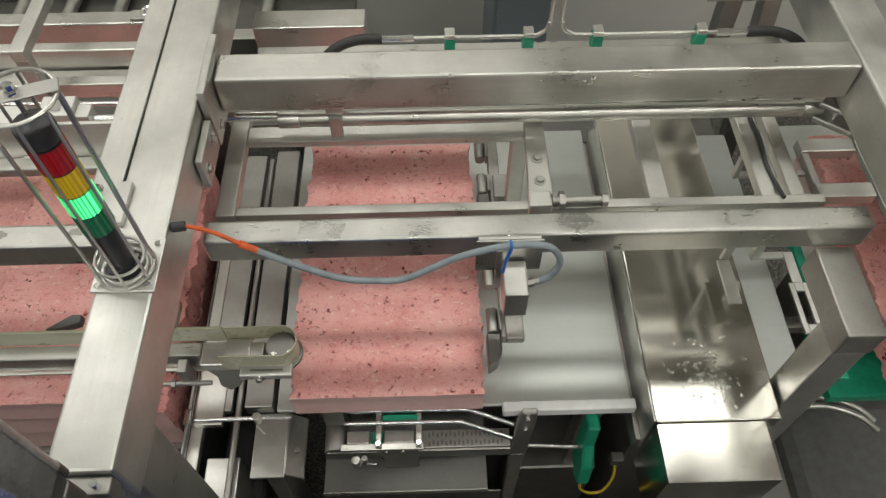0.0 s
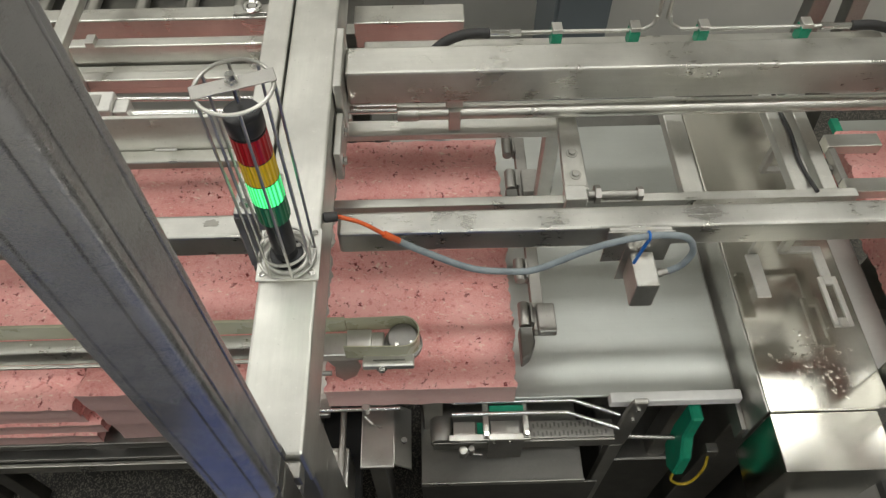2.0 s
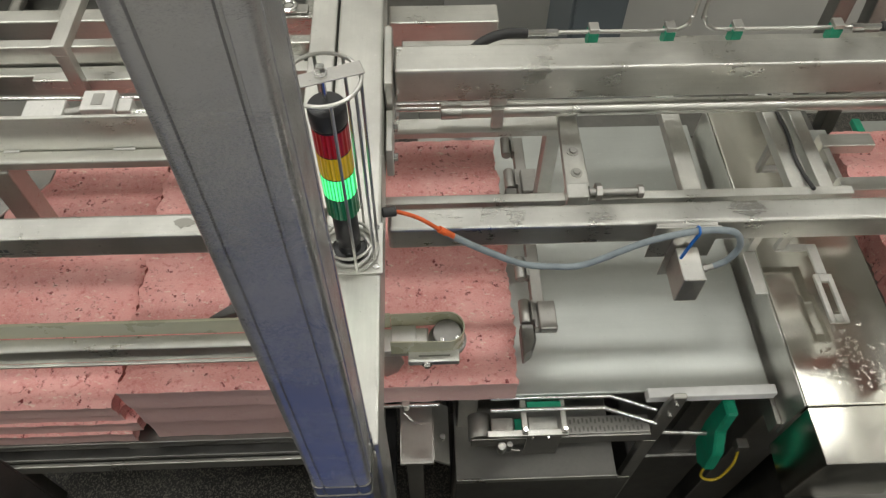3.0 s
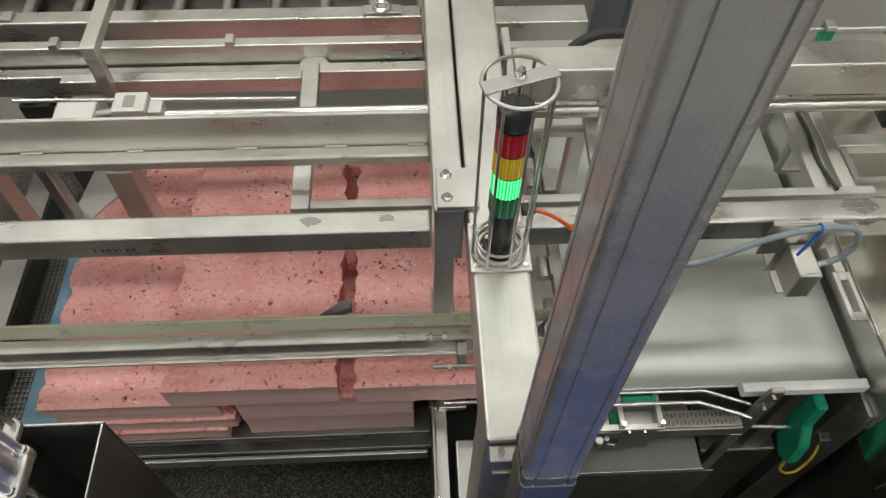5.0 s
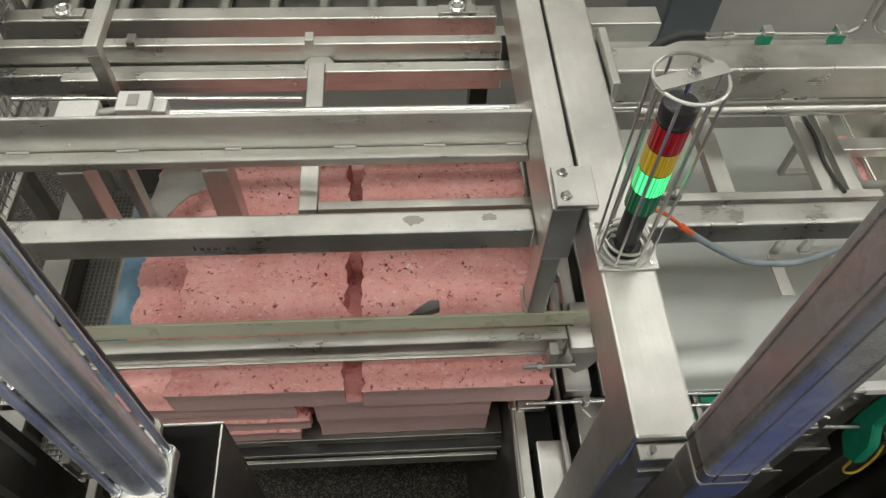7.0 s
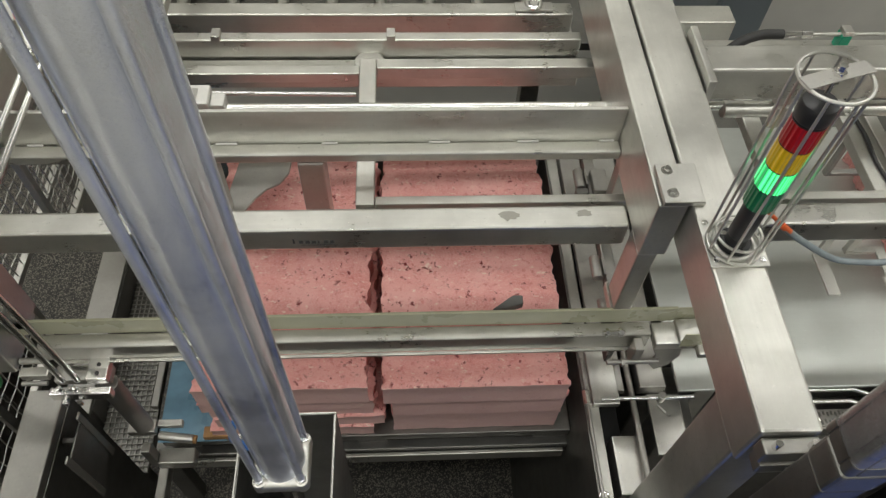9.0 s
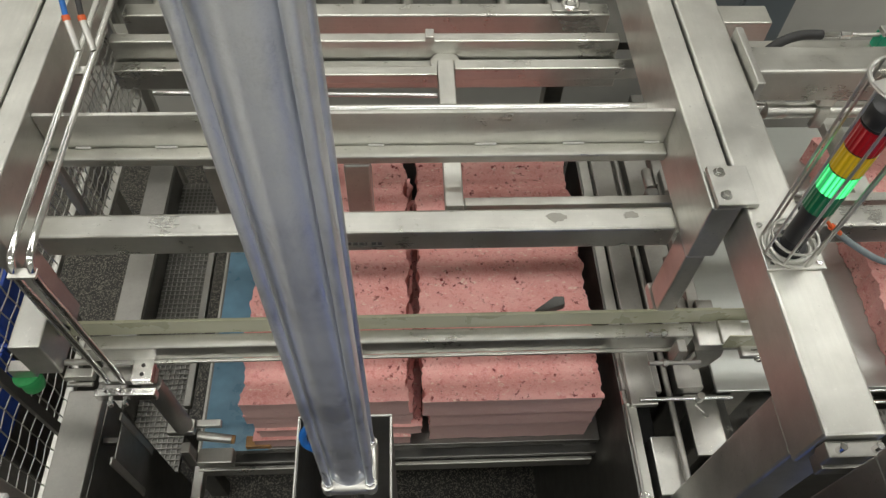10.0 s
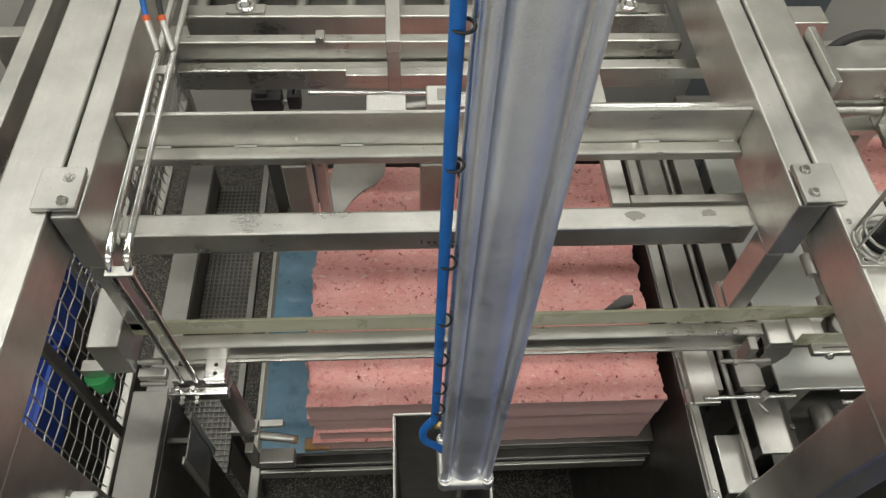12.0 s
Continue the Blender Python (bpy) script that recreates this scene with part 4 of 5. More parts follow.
for bz in (1.725, 1.655):
    part("screw", cyl((0.828, 0.014, bz), (0.828, 0.006, bz), 0.006, n=12), CHROME, post)
lever = thing("green_lever", (1.02, 0.08, 1.2), "bright green plastic lever arm under the table edge", "lever")
part("arm", prism([(0.075, 1.61), (0.022, 1.61), (0.014, 1.50), (-0.030, 1.44), (-0.042, 1.34), (-0.002, 1.295), (0.060, 1.33), (0.076, 1.45)], "x", 1.002, 1.036, 0.006), GREEN, lever)
part("pivot", cyl((1.0365, 0.012, 1.36), (1.052, 0.012, 1.36), 0.017, n=16, b=0.002), STEEL, lever)
part("cable", sweep(smooth_path([(1.020, -0.02, 1.312), (1.030, -0.022, 1.23), (1.070, -0.02, 1.175), (1.108, -0.015, 1.18), (1.128, 0.0, 1.26), (1.124, 0.02, 1.34)]), 0.0045, 8), YELLOW, lever, "yellow cable", True)
part("plug", bx(1.107, 1.142, 0.01, 0.04, 1.34, 1.38, 0.004), DULL, lever)
part("lever_shaft", cyl((0.843, 0.05, 1.43), (1.0015, 0.04, 1.43), 0.007, n=12), STEEL, lever)
tray = thing("drip_tray", (0.5, 0.05, 1.3), "grey folded sheet tray below the table", "tray")
part("floor_sheet", bx(0.262, 0.74, -0.045, 0.30, 1.335, 1.341, 0.002), DULL, tray)
part("front_lip", bx(0.262, 0.74, -0.051, -0.046, 1.325, 1.352, 0.0015), STEEL_X, tray)
part("back_sheet", bx(0.262, 1.10, 0.301, 0.307, 1.0, 1.62, 0.002), DARK, tray)
part("apron", bx(0.262, 0.78, -0.049, -0.043, 0.5, 1.3245, 0.002), DARK, tray)
base = thing("drive_unit", (0.9, 0.5, 0.0), "dark steel machine base under the infeed", "drive unit")
part("body", bx(0.28, 1.60, 0.32, 1.00, 0.0, 1.28, 0.01), DARK, base)
part("side_panel", bx(0.86, 1.128, 0.10, 0.31, 0.0, 1.05, 0.01), GREY_STEEL, base)
part("motor_cover", bx(1.72, 2.60, -0.55, 0.34, 0.0, 1.14, 0.10, 4), GREY, base)
part("front_panel", bx(1.402, 1.71, -0.30, 0.30, 0.0, 1.15, 0.01), DARK, base)

# ---- slide housing between the bays ----
slide = thing("slide_housing", (0.1, 0.1, 1.3), "folded stainless slide housing with rods and stops", "slide housing")
part("cover", bx(0.107, 0.196, -0.078, 0.098, 1.586, 1.600, 0.003), STEEL, slide)
part("cover_fold", prism([(0.1965, 1.600), (0.240, 1.556), (0.240, 1.545), (0.1965, 1.588)], "y", -0.070, 0.098, 0.002), STEEL, slide)
part("cover_screw", cyl((0.217, 0.0, 1.566), (0.222, 0.0, 1.586), 0.008, n=12), DARK, slide)
part("foot", bx(0.12, 0.165, -0.04, 0.06, 0.0, 1.585, 0.004), DULL, slide)
part("stop_box", bx(-0.012, 0.076, -0.180, -0.020, 1.42, 1.596, 0.004), STEEL, slide)
part("stop_box_leg", bx(0.0, 0.06, -0.16, -0.06, 0.0, 1.419, 0.004), DULL, slide)
part("end_block", bx(-0.054, 0.022, 0.060, 0.300, 1.602, 1.625, 0.003), STEEL, slide)
part("side_strip", bx(-0.066, -0.034, -0.22, 1.00, 1.575, 1.600, 0.002), STEEL_Y, slide)
part("slide_rod", cyl((0.060, -0.15, 1.615), (0.060, 1.0, 1.615), 0.009, n=20), DULL, slide, "", True)
part("thin_rod", cyl((-0.070, -0.20, 1.625), (-0.070, 0.20, 1.625), 0.005, n=12), DULL, slide, "", True)
part("rod_end", cyl((-0.070, 0.06, 1.625), (-0.070, 0.10, 1.625), 0.011, n=16), CHROME, slide)
part("rod_eye", ring((-0.066, -0.19, 1.625), 0.012, 0.003, 16), CHROME, slide)
part("cross_rod", cyl((-0.040, 0.060, 1.660), (0.215, 0.060, 1.660), 0.006, n=14), CHROME, slide, "", True)
part("cross_rod_clamp", join(cyl((0.125, 0.060, 1.648), (0.125, 0.060, 1.678), 0.011, n=14, b=0.001), cyl((0.12, 0.05, 1.635), (0.14, 0.03, 1.63), 0.004, n=8)), STEEL, slide)
# black sheet below the plates stands in for the shade in the gap
part("gap_shade", bx(-0.033, 0.085, -0.20, 1.0, 1.30, 1.36, 0.002), RUBBER, slide)
shaft = thing("shaft_panel", (-0.07, 0.4, 0.0), "dark steel shaft panel beside the pallet lift", "panel")
part("panel", bx(-0.074, -0.067, -0.24, 1.05, 0.0, 1.600, 0.002), DARK, shaft)
part("rear_panel", bx(-1.34, -0.075, 1.075, 1.085, 0.0, 1.75, 0.002), DARK, shaft)

# ---- right-hand infeed side ----
side = thing("infeed_guide", (1.7, 0.5, 1.6), "green plastic guide strips and steel bars at the infeed", "guide rail")
part("strip", bx(1.655, 1.682, 0.10, 1.02, 1.70, 1.722, 0.003), GREEN, side, "green plastic strip")
part("strip", bx(1.74, 2.02, 0.14, 0.36, 1.46, 1.50, 0.006), GREEN, side, "green plastic plate")
part("strip", bx(1.66, 2.05, 0.37, 0.41, 1.46, 1.50, 0.004), DULL, side)
part("cover_plate", bx(1.805, 1.98, 0.05, 1.05, 1.930, 1.950, 0.003), STEEL_Y, side)
part("upright", bx(1.95, 2.02, 0.5, 0.8, 0.0, 1.929, 0.004), STEEL, side)
part("bed", bx(1.690, 2.45, 0.42, 1.06, TABLE_Z - 0.016, TABLE_Z - 0.003, 0.003), TABLE, side)
for k in range(2):
    part("hose", sweep(smooth_path([(1.70, 0.185 - 0.03 * k, 1.40), (1.78, 0.180 - 0.03 * k, 1.405), (1.86, 0.150 - 0.03 * k, 1.40), (1.92, 0.115 - 0.03 * k, 1.37)]), 0.010, 10), STEEL, side, "bent steel pipe", True)
brace = thing("a_frame", (1.6, 1.2, 0.0), "dull steel support trestle behind the infeed", "trestle")
for bxx, dx in ((1.50, 0.03), (1.62, 0.10)):
    part("leg", prism([(bxx, 2.10), (bxx + 0.055, 2.10), (bxx + 0.055 + dx, 1.2), (bxx + dx, 1.2)], "y", 1.17, 1.23, 0.003), DULL, brace)
part("foot", bx(1.45, 1.85, 1.15, 1.25, 0.0, 1.199, 0.004), DARK, brace)
part("top", bx(1.44, 2.6, 1.16, 1.24, 2.101, 2.17, 0.004), STEEL_X, brace)
cabinet = thing("control_cabinet", (1.05, 2.2, 0.0), "grey-blue painted control cabinet by the wall", "cabinet")
part("body", bx(0.90, 1.16, 2.10, 2.60, 0.0, 2.40, 0.008), WALL_DARK, cabinet)
part("door", bx(0.915, 1.145, 2.088, 2.099, 0.10, 2.35, 0.003), WALL_DARK, cabinet)

# ---- drops on the cover, ground patch on the beam ----
rng = random.Random(7)
drops = bmesh.new()
for k in range(110):
    dx, dy = 1.275 + rng.gauss(0, 0.055), 0.09 + rng.gauss(0, 0.060)
    if not (1.15 < dx < 1.42 and -0.015 < dy < 0.30):
        continue
    r_ = rng.uniform(0.0015, 0.0048)
    m_ = Matrix.Translation((dx, dy, 1.790)) @ Matrix.Rotation(rng.uniform(0, 3.1), 4, "Z") @ Matrix.Diagonal((r_ * rng.uniform(1, 2.2), r_, 0.0007, 1))
    bmesh.ops.create_icosphere(drops, subdivisions=2, radius=1.0, matrix=m_)
part("wet_patch", drops, SHEET, cover, "scattered water drops", True, "stuff")
solo("rear_plate", bx(0.18, 1.60, 1.068, 1.30, 1.56, 1.60, 0.004), DARK, "dark steel plate behind the slide table", "plate")


# ---- pallet bay, west side ----
loop = thing("air_pipe_loop", (-1.37, 0.3, 1.9), "pair of bent stainless air pipes with blue and black hoses", "pipe")
for k, px_ in enumerate((-1.391, -1.357)):
    part("pipe", sweep(smooth_path([(px_, 1.30, 2.40), (px_, 0.60, 2.395), (px_, 0.20, 2.39), (px_, 0.10, 2.388), (px_, 0.062, 2.375), (px_, 0.050, 2.33), (px_, 0.055, 2.20), (px_, 0.062, 1.86)], 6), 0.0075, 12), CHROME, loop, "", True)
    part("riser", sweep([(px_, 0.615, 2.400), (px_ - 0.018, 0.66, 2.445)], 0.008, 12), STEEL, loop)
    part("hose_collar", sweep([(px_ - 0.018, 0.66, 2.445), (px_ - 0.021, 0.668, 2.453)], 0.0088, 12), ORANGE, loop, "red collar ring")
    part("hose", sweep(smooth_path([(px_ - 0.020, 0.666, 2.451), (px_ - 0.030, 0.72, 2.51), (px_ - 0.04 - 0.01 * k, 0.80, 2.62), (px_ - 0.05, 0.95, 2.90), (px_ - 0.05, 1.0, 3.6)]), 0.0065, 10), BLUE if k == 0 else RUBBER, loop, "blue air hose" if k == 0 else "black air hose", True)
part("tie_plate", bx(-1.398, -1.350, 0.555, 0.580, 2.380, 2.387, 0.001), STEEL, loop)
part("tie_plate", bx(-1.400, -1.348, 0.040, 0.062, 2.355, 2.362, 0.001), STEEL, loop)
button = thing("green_button", (-1.62, 0.10, 1.8), "green plastic mushroom cap below the axle box", "button")
part("cap", join(cyl((-1.612, 0.105, 1.805), (-1.612, 0.098, 1.762), 0.029, 0.026, n=28, b=0.004)), GREEN_CAP, button, "", True)
part("collar", cyl((-1.613, 0.107, 1.818), (-1.612, 0.105, 1.806), 0.035, n=28, b=0.003), GREEN_CAP, button, "", True)
part("bracket", bx(-1.64, -1.58, 0.095, 0.125, 1.819, 1.859, 0.003), STEEL, button)
clampy = thing("stop_cylinder", (-1.33, 0.08, 1.6), "small stop cylinder with stainless links and bolts", "stop cylinder")
part("body_block", bx(-1.425, -1.290, 0.070, 0.112, 1.815, 1.840, 0.004), STEEL, clampy)
part("cover_plate", bx(-1.338, -1.288, 0.058, 0.118, 1.842, 1.868, 0.003), CHROME, clampy)
for hy in (0.075, 0.098):
    part("hole", cyl((-1.312, hy, 1.868), (-1.312, hy, 1.8695), 0.005, n=12), RUBBER, clampy)
part("front_bar", bx(-1.430, -1.285, 0.036, 0.056, 1.800, 1.835, 0.003), CHROME, clampy)
for bx_ in (-1.40, -1.365):
    part("bolt", cyl((bx_, 0.046, 1.835), (bx_, 0.046, 1.855), 0.006, n=12, b=0.001), CHROME, clampy)
    part("bolt", cyl((bx_, 0.030, 1.805), (bx_, 0.030, 1.79), 0.006, n=12), CHROME, clampy)
part("piston", cyl((-1.310, 0.08, 1.80), (-1.300, 0.075, 1.53), 0.026, n=24, b=0.003), DULL, clampy, "", True)
part("link", bx(-1.345, -1.270, 0.055, 0.095, 1.500, 1.528, 0.004), STEEL, clampy)
part("link_arm", bx(-1.269, -1.200, 0.075, 0.095, 1.500, 1.520, 0.003), STEEL, clampy)
part("nose", cyl((-1.265, 0.055, 1.50), (-1.170, 0.045, 1.49), 0.013, n=18, b=0.002), STEEL, clampy, "", True)
part("nose_tip", cyl((-1.170, 0.045, 1.49), (-1.162, 0.044, 1.489), 0.012, n=18), BROWN, clampy)
part("foot_block", bx(-1.275, -1.175, -0.005, 0.040, 1.395, 1.440, 0.004), STEEL, clampy)
part("foot_link", bx(-1.300, -1.276, 0.0, 0.03, 1.40, 1.52, 0.003), DULL, clampy)
part("screw_bar", join(bx(-1.500, -1.432, 0.075, 0.100, 1.835, 1.860, 0.003), cyl((-1.50, 0.11, 1.87), (-1.44, 0.11, 1.87), 0.008, n=12), cyl((-1.49, 0.06, 1.85), (-1.43, 0.06, 1.85), 0.006, n=12)), STEEL, clampy)
column = thing("west_column", (-1.55, 0.0, 0.0), "wide stainless column and dark plates beside the pallet lift", "column")
part("face", bx(-1.605, -1.508, -0.26, 0.157, 1.56, 1.600, 0.004), DULL, column)
part("post", bx(-1.60, -1.515, 0.05, 0.15, 0.0, 1.559, 0.004), DULL, column)
part("dark_plate", bx(-1.514, -1.508, -0.26, 0.157, 0.4, 1.558, 0.002), DARK, column)
part("window_frame", bx(-1.404, -1.398, -0.095, -0.075, 1.45, 1.72, 0.002), DULL, column)
part("window_frame", bx(-1.404, -1.398, 0.020, 0.040, 1.45, 1.72, 0.002), DULL, column)
part("window_pane", bx(-1.4035, -1.3995, -0.074, 0.019, 1.47, 1.70, 0.001), DARK, column)
part("window_arm", bx(-1.507, -1.405, 0.025, 0.04, 1.52, 1.545, 0.002), DARK, column)
part("pallet_track", bx(-1.345, -1.315, -0.1, 1.05, 1.16, 1.21, 0.003), STEEL_Y, column)
part("track_plate", bx(-1.69, -1.50, 0.16, 1.5, 0.85, 0.87, 0.003), DARK, column)
part("track_plate", bx(-1.79, -1.69, 0.30, 1.5, 1.00, 1.02, 0.003), DULL, column)
part("track_edge", bx(-1.440, -1.415, 0.30, 1.5, 1.10, 1.13, 0.003), DULL, column)
part("track_wall", bx(-1.715, -1.692, 0.35, 1.5, 0.6, 0.99, 0.003), DARK, column)
part("track_leg", bx(-1.60, -1.52, 0.32, 0.38, 0.0, 0.849, 0.003), DARK, column)
part("track_leg", bx(-1.78, -1.70, 0.32, 0.38, 0.0, 0.999, 0.003), DARK, column)

mat_wires = [sweep([(-1.69 + 0.019 * k, 0.17, 0.8735), (-1.69 + 0.019 * k, 1.49, 0.8735)], 0.0030, 5) for k in range(1, 10)]
mat_wires += [sweep([(-1.688, 0.18 + 0.021 * k, 0.8785), (-1.502, 0.18 + 0.021 * k, 0.8785)], 0.0026, 5) for k in range(62)]
part("wire_mesh", join(*mat_wires), DULL, column, "woven steel wire belt", False, "stuff")
valve = thing("valve_block", (-1.26, 1.0, 1.84), "small black valve block hung below the rear rail", "valve block")
part("body", join(bx(-1.315, -1.222, 0.975, 1.030, 1.842, 1.905, 0.004), bx(-1.300, -1.262, 0.980, 1.020, 1.9055, 1.925, 0.004)), RUBBER, valve)
part("coil", bx(-1.205, -1.165, 0.985, 1.028, 1.850, 1.905, 0.004), RUBBER, valve)
part("hanger", bx(-1.275, -1.245, 1.0305, 1.040, 1.842, 2.089, 0.002), STEEL, valve)
part("coil_lead", sweep(smooth_path([(-1.185, 1.0, 1.905), (-1.18, 1.0, 1.95), (-1.22, 1.02, 1.98), (-1.33, 1.03, 1.96), (-1.39, 1.03, 1.90)]), 0.005, 8), RUBBER, valve, "black lead", True)
part("tube", cyl((-1.222, 1.0, 1.87), (-1.205, 1.0, 1.87), 0.008, n=12), STEEL, valve)


def wire_panel(name, x, y0, y1, z0, z1, pitch, label):
    g = thing(name, (x, (y0 + y1) / 2, z0), label, "mesh guard", "mesh guards")
    t = 0.012
    part("frame_bar", bx(x - t, x + t, y0 - 0.02, y0 + 0.005, z0, z1, 0.003), STEEL, g)
    part("frame_bar", bx(x - t, x + t, y1 - 0.005, y1 + 0.02, z0, z1, 0.003), STEEL, g)
    part("frame_bar", bx(x - t, x + t, y0 + 0.006, y1 - 0.006, z0 - 0.02, z0 + 0.005, 0.003), STEEL, g)
    part("frame_bar", bx(x - t, x + t, y0 + 0.006, y1 - 0.006, z1 - 0.005, z1 + 0.02, 0.003), STEEL, g)
    ys = [y0 + pitch * k for k in range(1, int((y1 - y0) / pitch) + 1)]
    zs = [z0 + pitch * k for k in range(1, int((z1 - z0) / pitch) + 1)]
    for y in ys:
        if y < y1 - 0.006:
            part("wire", sweep([(x + 0.0022 * (-1) ** k, y, z) for k, z in enumerate([z0] + zs + [z1])], 0.0021, 6), STEEL, g)
    for z in zs:
        if z < z1 - 0.006:
            part("wire", sweep([(x - 0.0022 * (-1) ** k, y, z) for k, y in enumerate([y0] + ys + [y1])], 0.0021, 6), STEEL, g)
    return g


wire_panel("mesh_guard", -1.72, -0.24, 0.46, 1.36, 2.16, 0.052, "woven wire mesh guard in a flat steel frame")
wire_panel("mesh_guard", -1.66, 0.72, 1.35, 1.55, 2.15, 0.036, "woven wire mesh guard behind the rails")
guard = wire_panel("mesh_guard", -1.80, 0.50, 1.70, 1.50, 2.17, 0.048, "woven wire mesh guard under a flat top rail")
part("top_rail", bx(-1.825, -1.780, -0.30, 2.30, 2.1905, 2.245, 0.004), STEEL_Y, guard, "flat stainless top rail")
part("rail_post", bx(-1.822, -1.783, 1.72, 1.76, 0.0, 2.190, 0.003), STEEL, guard)
part("rail_post", bx(-1.822, -1.783, -0.29, -0.25, 0.0, 2.190, 0.003), STEEL, guard)
part("mid_post", bx(-1.7155, -1.700, 0.112, 0.142, 1.366, 2.15, 0.002), GREY_STEEL, bpy.data.objects["mesh_guard"])
for k, (cx, cy, cz) in enumerate(((-2.17, 0.30, 1.30), (-2.17, 0.64, 1.42))):
    crate = thing("plastic_crate", (cx, cy, 0.0), "dark blue plastic crate behind the mesh guard", "crate", "blue crates")
    part("stand", bx(cx - 0.15, cx + 0.15, cy - 0.13, cy + 0.13, 0.0, cz - 0.2, 0.01), DARK, crate)
    part("wall", join(bx(cx - 0.17, cx + 0.17, cy - 0.15, cy - 0.135, cz - 0.2, cz, 0.004), bx(cx - 0.17, cx + 0.17, cy + 0.135, cy + 0.15, cz - 0.2, cz, 0.004), bx(cx - 0.17, cx - 0.155, cy - 0.134, cy + 0.134, cz - 0.2, cz, 0.004), bx(cx + 0.155, cx + 0.17, cy - 0.134, cy + 0.134, cz - 0.2, cz, 0.004)), BLUE_CRATE, crate)
    for ry in (-0.165, 0.151):
        part("rim", bx(cx - 0.18, cx + 0.18, cy + ry, cy + ry + 0.014, cz - 0.025, cz + 0.004, 0.004), BLUE_CRATE, crate)
    part("bottom", bx(cx - 0.154, cx + 0.154, cy - 0.134, cy + 0.134, cz - 0.2, cz - 0.185, 0.003), BLUE_CRATE, crate)

# ---- connectors at the west beam end ----
conn = thing("sensor_plug", (-1.53, -0.25, 1.95), "white cable plugs with black lead on the west leg", "plug")
for k, (cx, cz) in enumerate(((-1.512, 2.02), (-1.505, 1.93))):
    part("body", cyl((cx, -0.26, cz), (cx + 0.045, -0.262, cz), 0.014, n=18, b=0.002), WHITE, conn, "", True)
    part("nut", cyl((cx - 0.008, -0.26, cz), (cx, -0.26, cz), 0.017, n=6), STEEL, conn)
part("lead", sweep(smooth_path([(-1.467, -0.262, 2.02), (-1.44, -0.262, 2.015), (-1.43, -0.262, 1.97), (-1.432, -0.262, 1.90)]), 0.0045, 8), RUBBER, conn, "", True)

# ---- guide plate above the stack, marks on the cross beam ----
plate = thing("curved_plate", (-1.0, 0.65, 1.8), "grey curved guide plate beside the stack", "guide plate")
part("plate", prism([(-1.085, 0.55), (-1.055, 0.76), (-0.900, 0.76), (-0.905, 0.715), (-0.93, 0.675), (-0.965, 0.655), (-0.995, 0.62), (-1.02, 0.575), (-1.035, 0.55)], "z", 1.842, 1.850, 0.002), DULL, plate)
part("stem", bx(-1.080, -1.050, 0.56, 0.60, 1.851, 2.10, 0.003), STEEL, plate)
marks = thing("maker_mark", (-0.76, 0.225, 2.19), "worn dark maker mark stamped on the beam", "mark")
for k, (w_, h_) in enumerate(((0.004, 0.016), (0.009, 0.010), (0.010, 0.010), (0.010, 0.009), (0.004, 0.010), (0.010, 0.010), (0.009, 0.010))):
    mx_ = -0.812 + 0.0135 * k
    part("bar", bx(mx_, mx_ + w_, 0.2250, 0.2257, 2.182, 2.182 + h_, 0), INK, marks)
part("bar", bx(-0.794, -0.715, 0.2250, 0.2257, 2.175, 2.1765, 0), INK, marks)
for k, (sx, sy, sr) in enumerate(((-0.335, 0.258, 0.030), (-0.165, 0.262, 0.022))):
    N = 22
    out = []
    for a in range(N):
        q = 2 * math.pi * a / N
        rr = sr * (0.75 + 0.45 * noise.noise(Vector((math.cos(q) * 2.3, math.sin(q) * 2.3, k * 5.0))))
        out.append((sx + rr * math.cos(q), sy + 0.55 * rr * math.sin(q)))
    part("heat_mark", prism(out, "z", 2.2302, 2.2308, 0), STAIN, frame_thing, "dark heat stain on the beam")

# ---- rear machinery of the pallet bay ----
rear = thing("rear_conveyor", (-0.7, 1.6, 0.0), "dull steel conveyor sides behind the pallet bay", "conveyor")
part("side", bx(-2.4, 0.10, 1.58, 1.64, 1.50, 1.66, 0.004), STEEL_X, rear)
part("side", bx(-2.4, 0.30, 1.98, 2.04, 1.50, 1.66, 0.004), STEEL_X, rear)
part("deck", bx(-2.4, 0.30, 1.641, 1.979, 1.52, 1.56, 0.004), DARK, rear)
for k in range(12):
    part("roller", cyl((-2.25 + 0.2 * k, 1.642, 1.60), (-2.25 + 0.2 * k, 1.978, 1.60), 0.025, n=18), STEEL, rear, "", True)
for lx in (-2.2, 0.0):
    part("leg", bx(lx - 0.04, lx + 0.04, 1.70, 1.78, 0.0, 1.519, 0.004), DULL, rear)
part("trunking", bx(-0.067 + 0.17, 0.42, 1.02, 1.10, 2.06, 2.15, 0.004), STEEL_X, rear)
part("trunking_post", bx(0.30, 0.36, 1.03, 1.09, 0.0, 2.059, 0.004), DULL, rear)


# ---- feed rod of the carriage, in its space ----
part("ram_rod", cyl((-0.213, 0.596, 2.230), (1.15, 0.596, 2.230), 0.0125, n=24), CHROME, pusher, "bright chrome rod", True)
part("rod_head", join(bx(-0.322, -0.243, 0.570, 0.636, 2.222, 2.272, 0.004), bx(-0.242, -0.208, 0.578, 0.622, 2.208, 2.258, 0.003)), WHITE_STEEL, pusher)
part("head_slot", bx(-0.296, -0.270, 0.584, 0.622, 2.2722, 2.274, 0.0005), DULL, pusher)
part("rod_body", bx(-0.468, -0.372, 0.572, 0.630, 2.206, 2.250, 0.004), WHITE_STEEL, pusher)
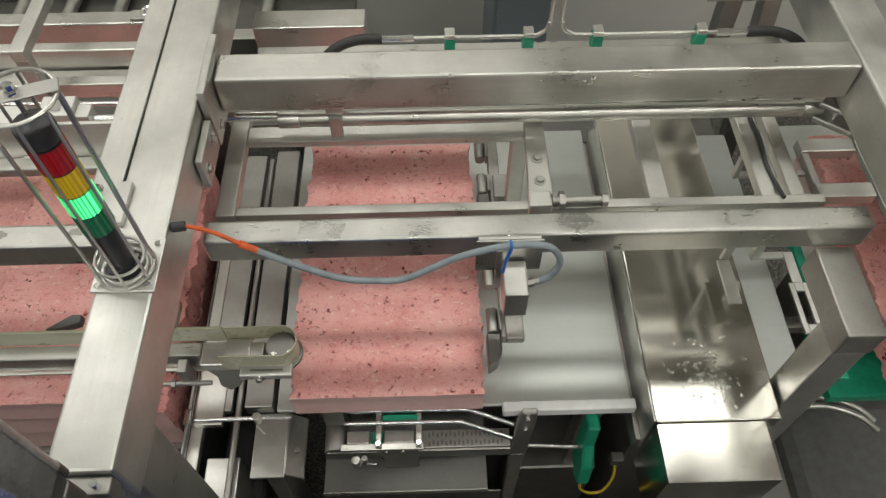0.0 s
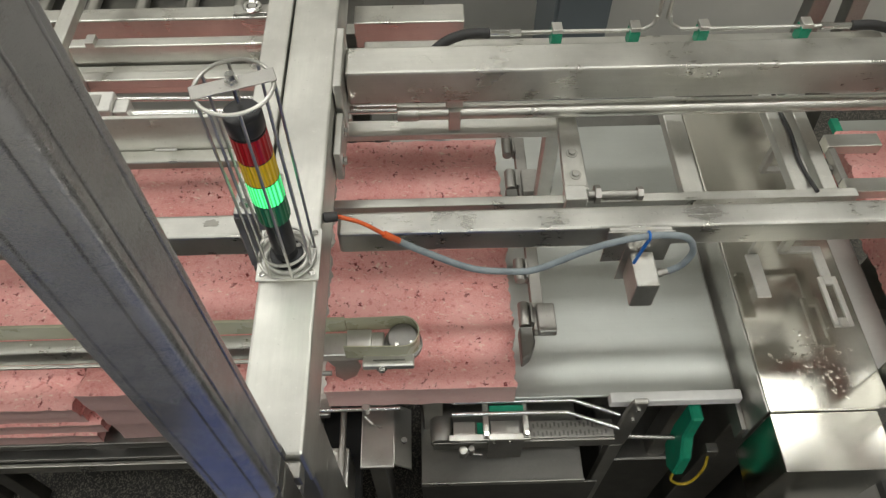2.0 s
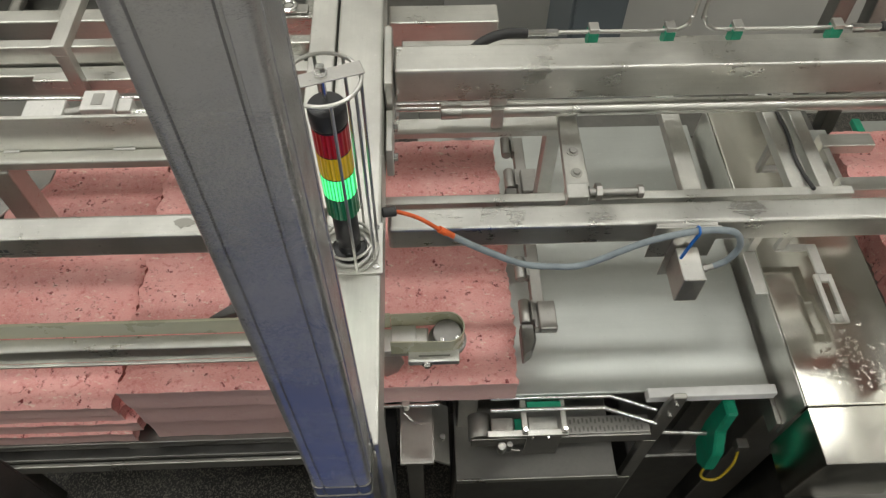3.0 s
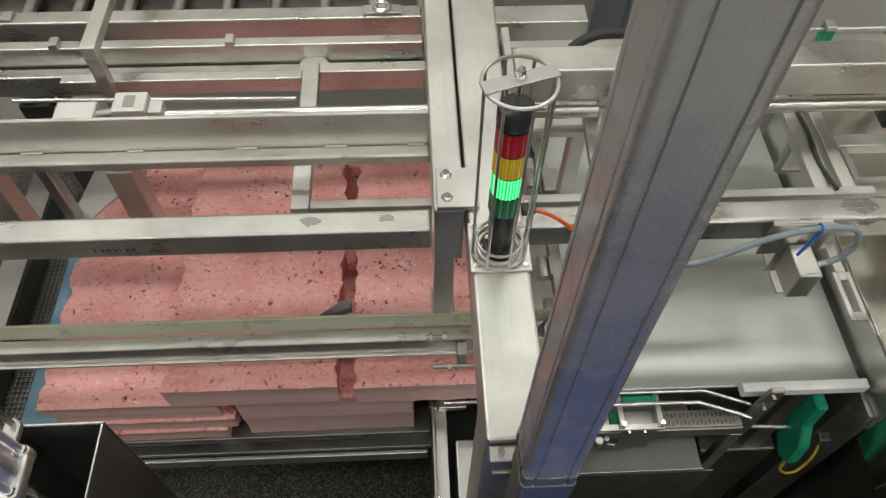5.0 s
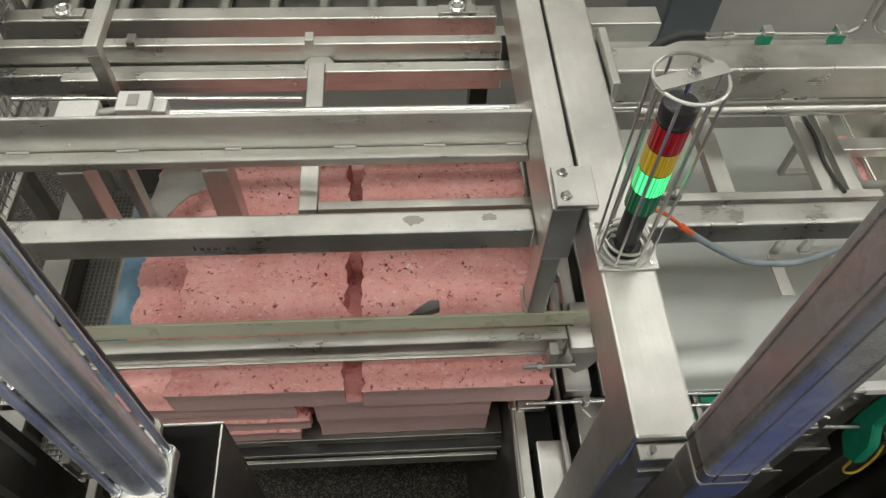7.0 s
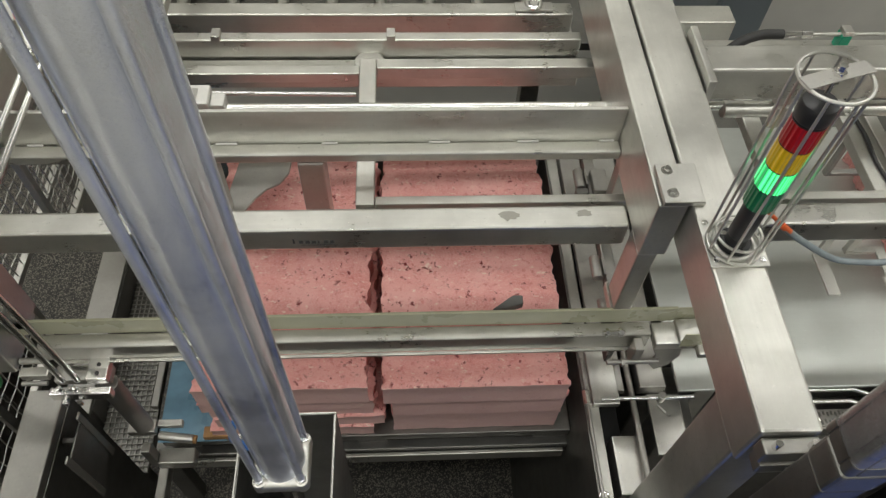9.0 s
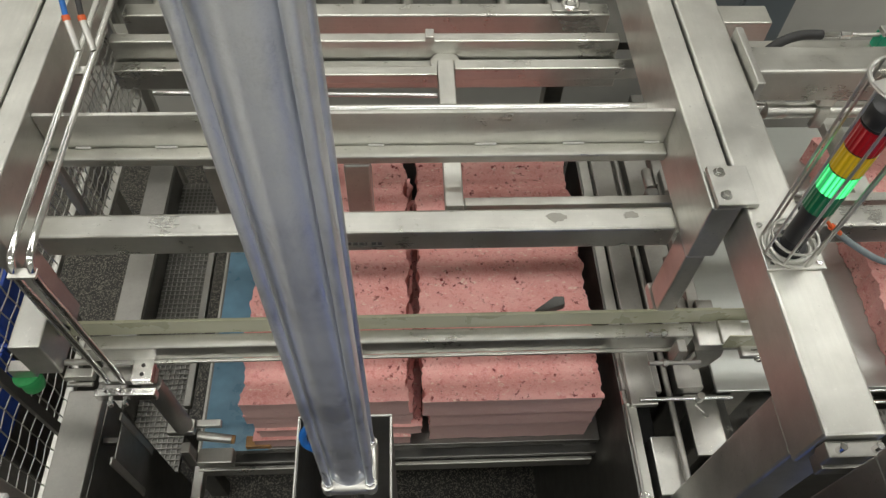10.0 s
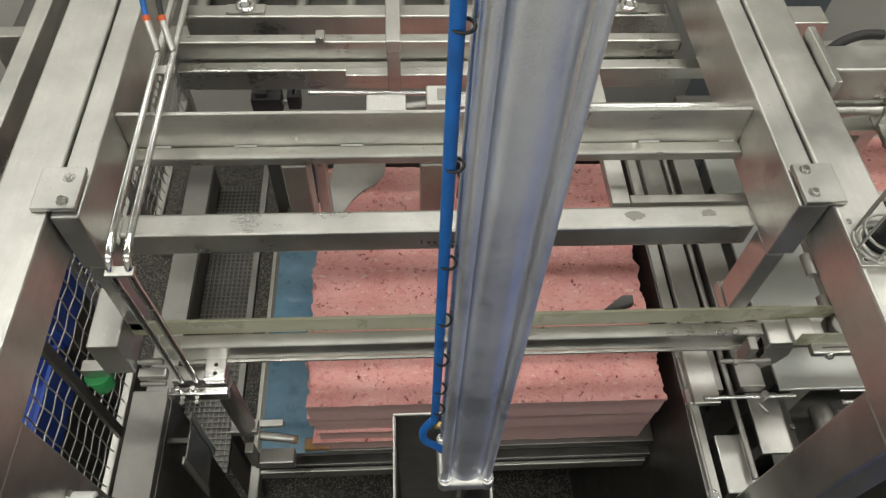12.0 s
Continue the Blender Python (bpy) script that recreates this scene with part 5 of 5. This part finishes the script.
part("rod_neck", cyl((-0.372, 0.600, 2.232), (-0.322, 0.600, 2.240), 0.012, n=16), DULL, pusher, "", True)
part("tail_rod", cyl((-0.62, 0.70, 2.19), (0.10, 0.68, 2.195), 0.006, n=12), CHROME, pusher, "", True)

# ---- motion ----
def shifted(ob, rows):
    base = BASE[ob.name]
    walk(ob, [(t, pose(base.x + dx, base.y, base.z + dz)) for t, dx, dz in rows])


DROP = -0.115


def motions():
    shifted(pusher, [(0, 0, 0), (2, -0.2, 0), (4, -0.4, 0), (6, -0.6, 0), (7.6, -0.76, 0), (8.2, -0.82, 0), (8.5, -0.845, 0), (8.8, -0.811, 0), (9.5, -0.737, 0), (10.5, -0.622, 0), (12, -0.466, 0)])
    ax, ay = 0.225, 0.064
    walk(block_a, [(t, pose(ax + dx, ay, TABLE_Z + dz)) for t, dx, dz in [(0, 0, 0), (2, -0.2, 0), (4, -0.4, 0), (6, -0.6, 0), (7.6, -0.76, 0), (8.2, -0.83, 0), (8.5, -0.858, 0), (8.7, -0.858, 0), (9.1, -0.858, DROP * 0.22), (10.0, -0.858, DROP * 0.85), (10.4, -0.858, DROP), (12, -0.858, DROP)]])
    lx, ly = -0.605, 0.070
    walk(block_l, [(t, pose(lx + dx, ly, TABLE_Z + dz)) for t, dx, dz in [(0, 0, 0), (3.3, 0, 0), (3.5, -0.014, 0), (4, -0.064, 0), (6, -0.264, 0), (7.6, -0.424, 0), (8.2, -0.49, 0), (8.5, -0.515, 0), (8.7, -0.515, 0), (9.1, -0.515, DROP * 0.22), (10.0, -0.515, DROP * 0.85), (10.4, -0.515, DROP), (12, -0.515, DROP)]])
    down = [(0, 0), (8.5, 0), (8.7, 0), (9.1, DROP * 0.22), (10.0, DROP * 0.85), (10.4, DROP), (12, DROP)]
    for b_, x_, y_, z_ in layers:
        walk(b_, [(t, pose(x_, y_, z_ + dz)) for t, dz in down])
    for o_ in (pallet, lift):
        shifted(o_, [(t, 0, dz) for t, dz in down])
    walk(block_b, [(t, pose(x_, ay, TABLE_Z)) for t, x_ in [(0, 1.81), (1.5, 1.665), (4, 1.42), (7, 1.10), (9.7, 0.776), (10.3, 0.60), (10.6, 0.57), (12, 0.57)]])


motions()
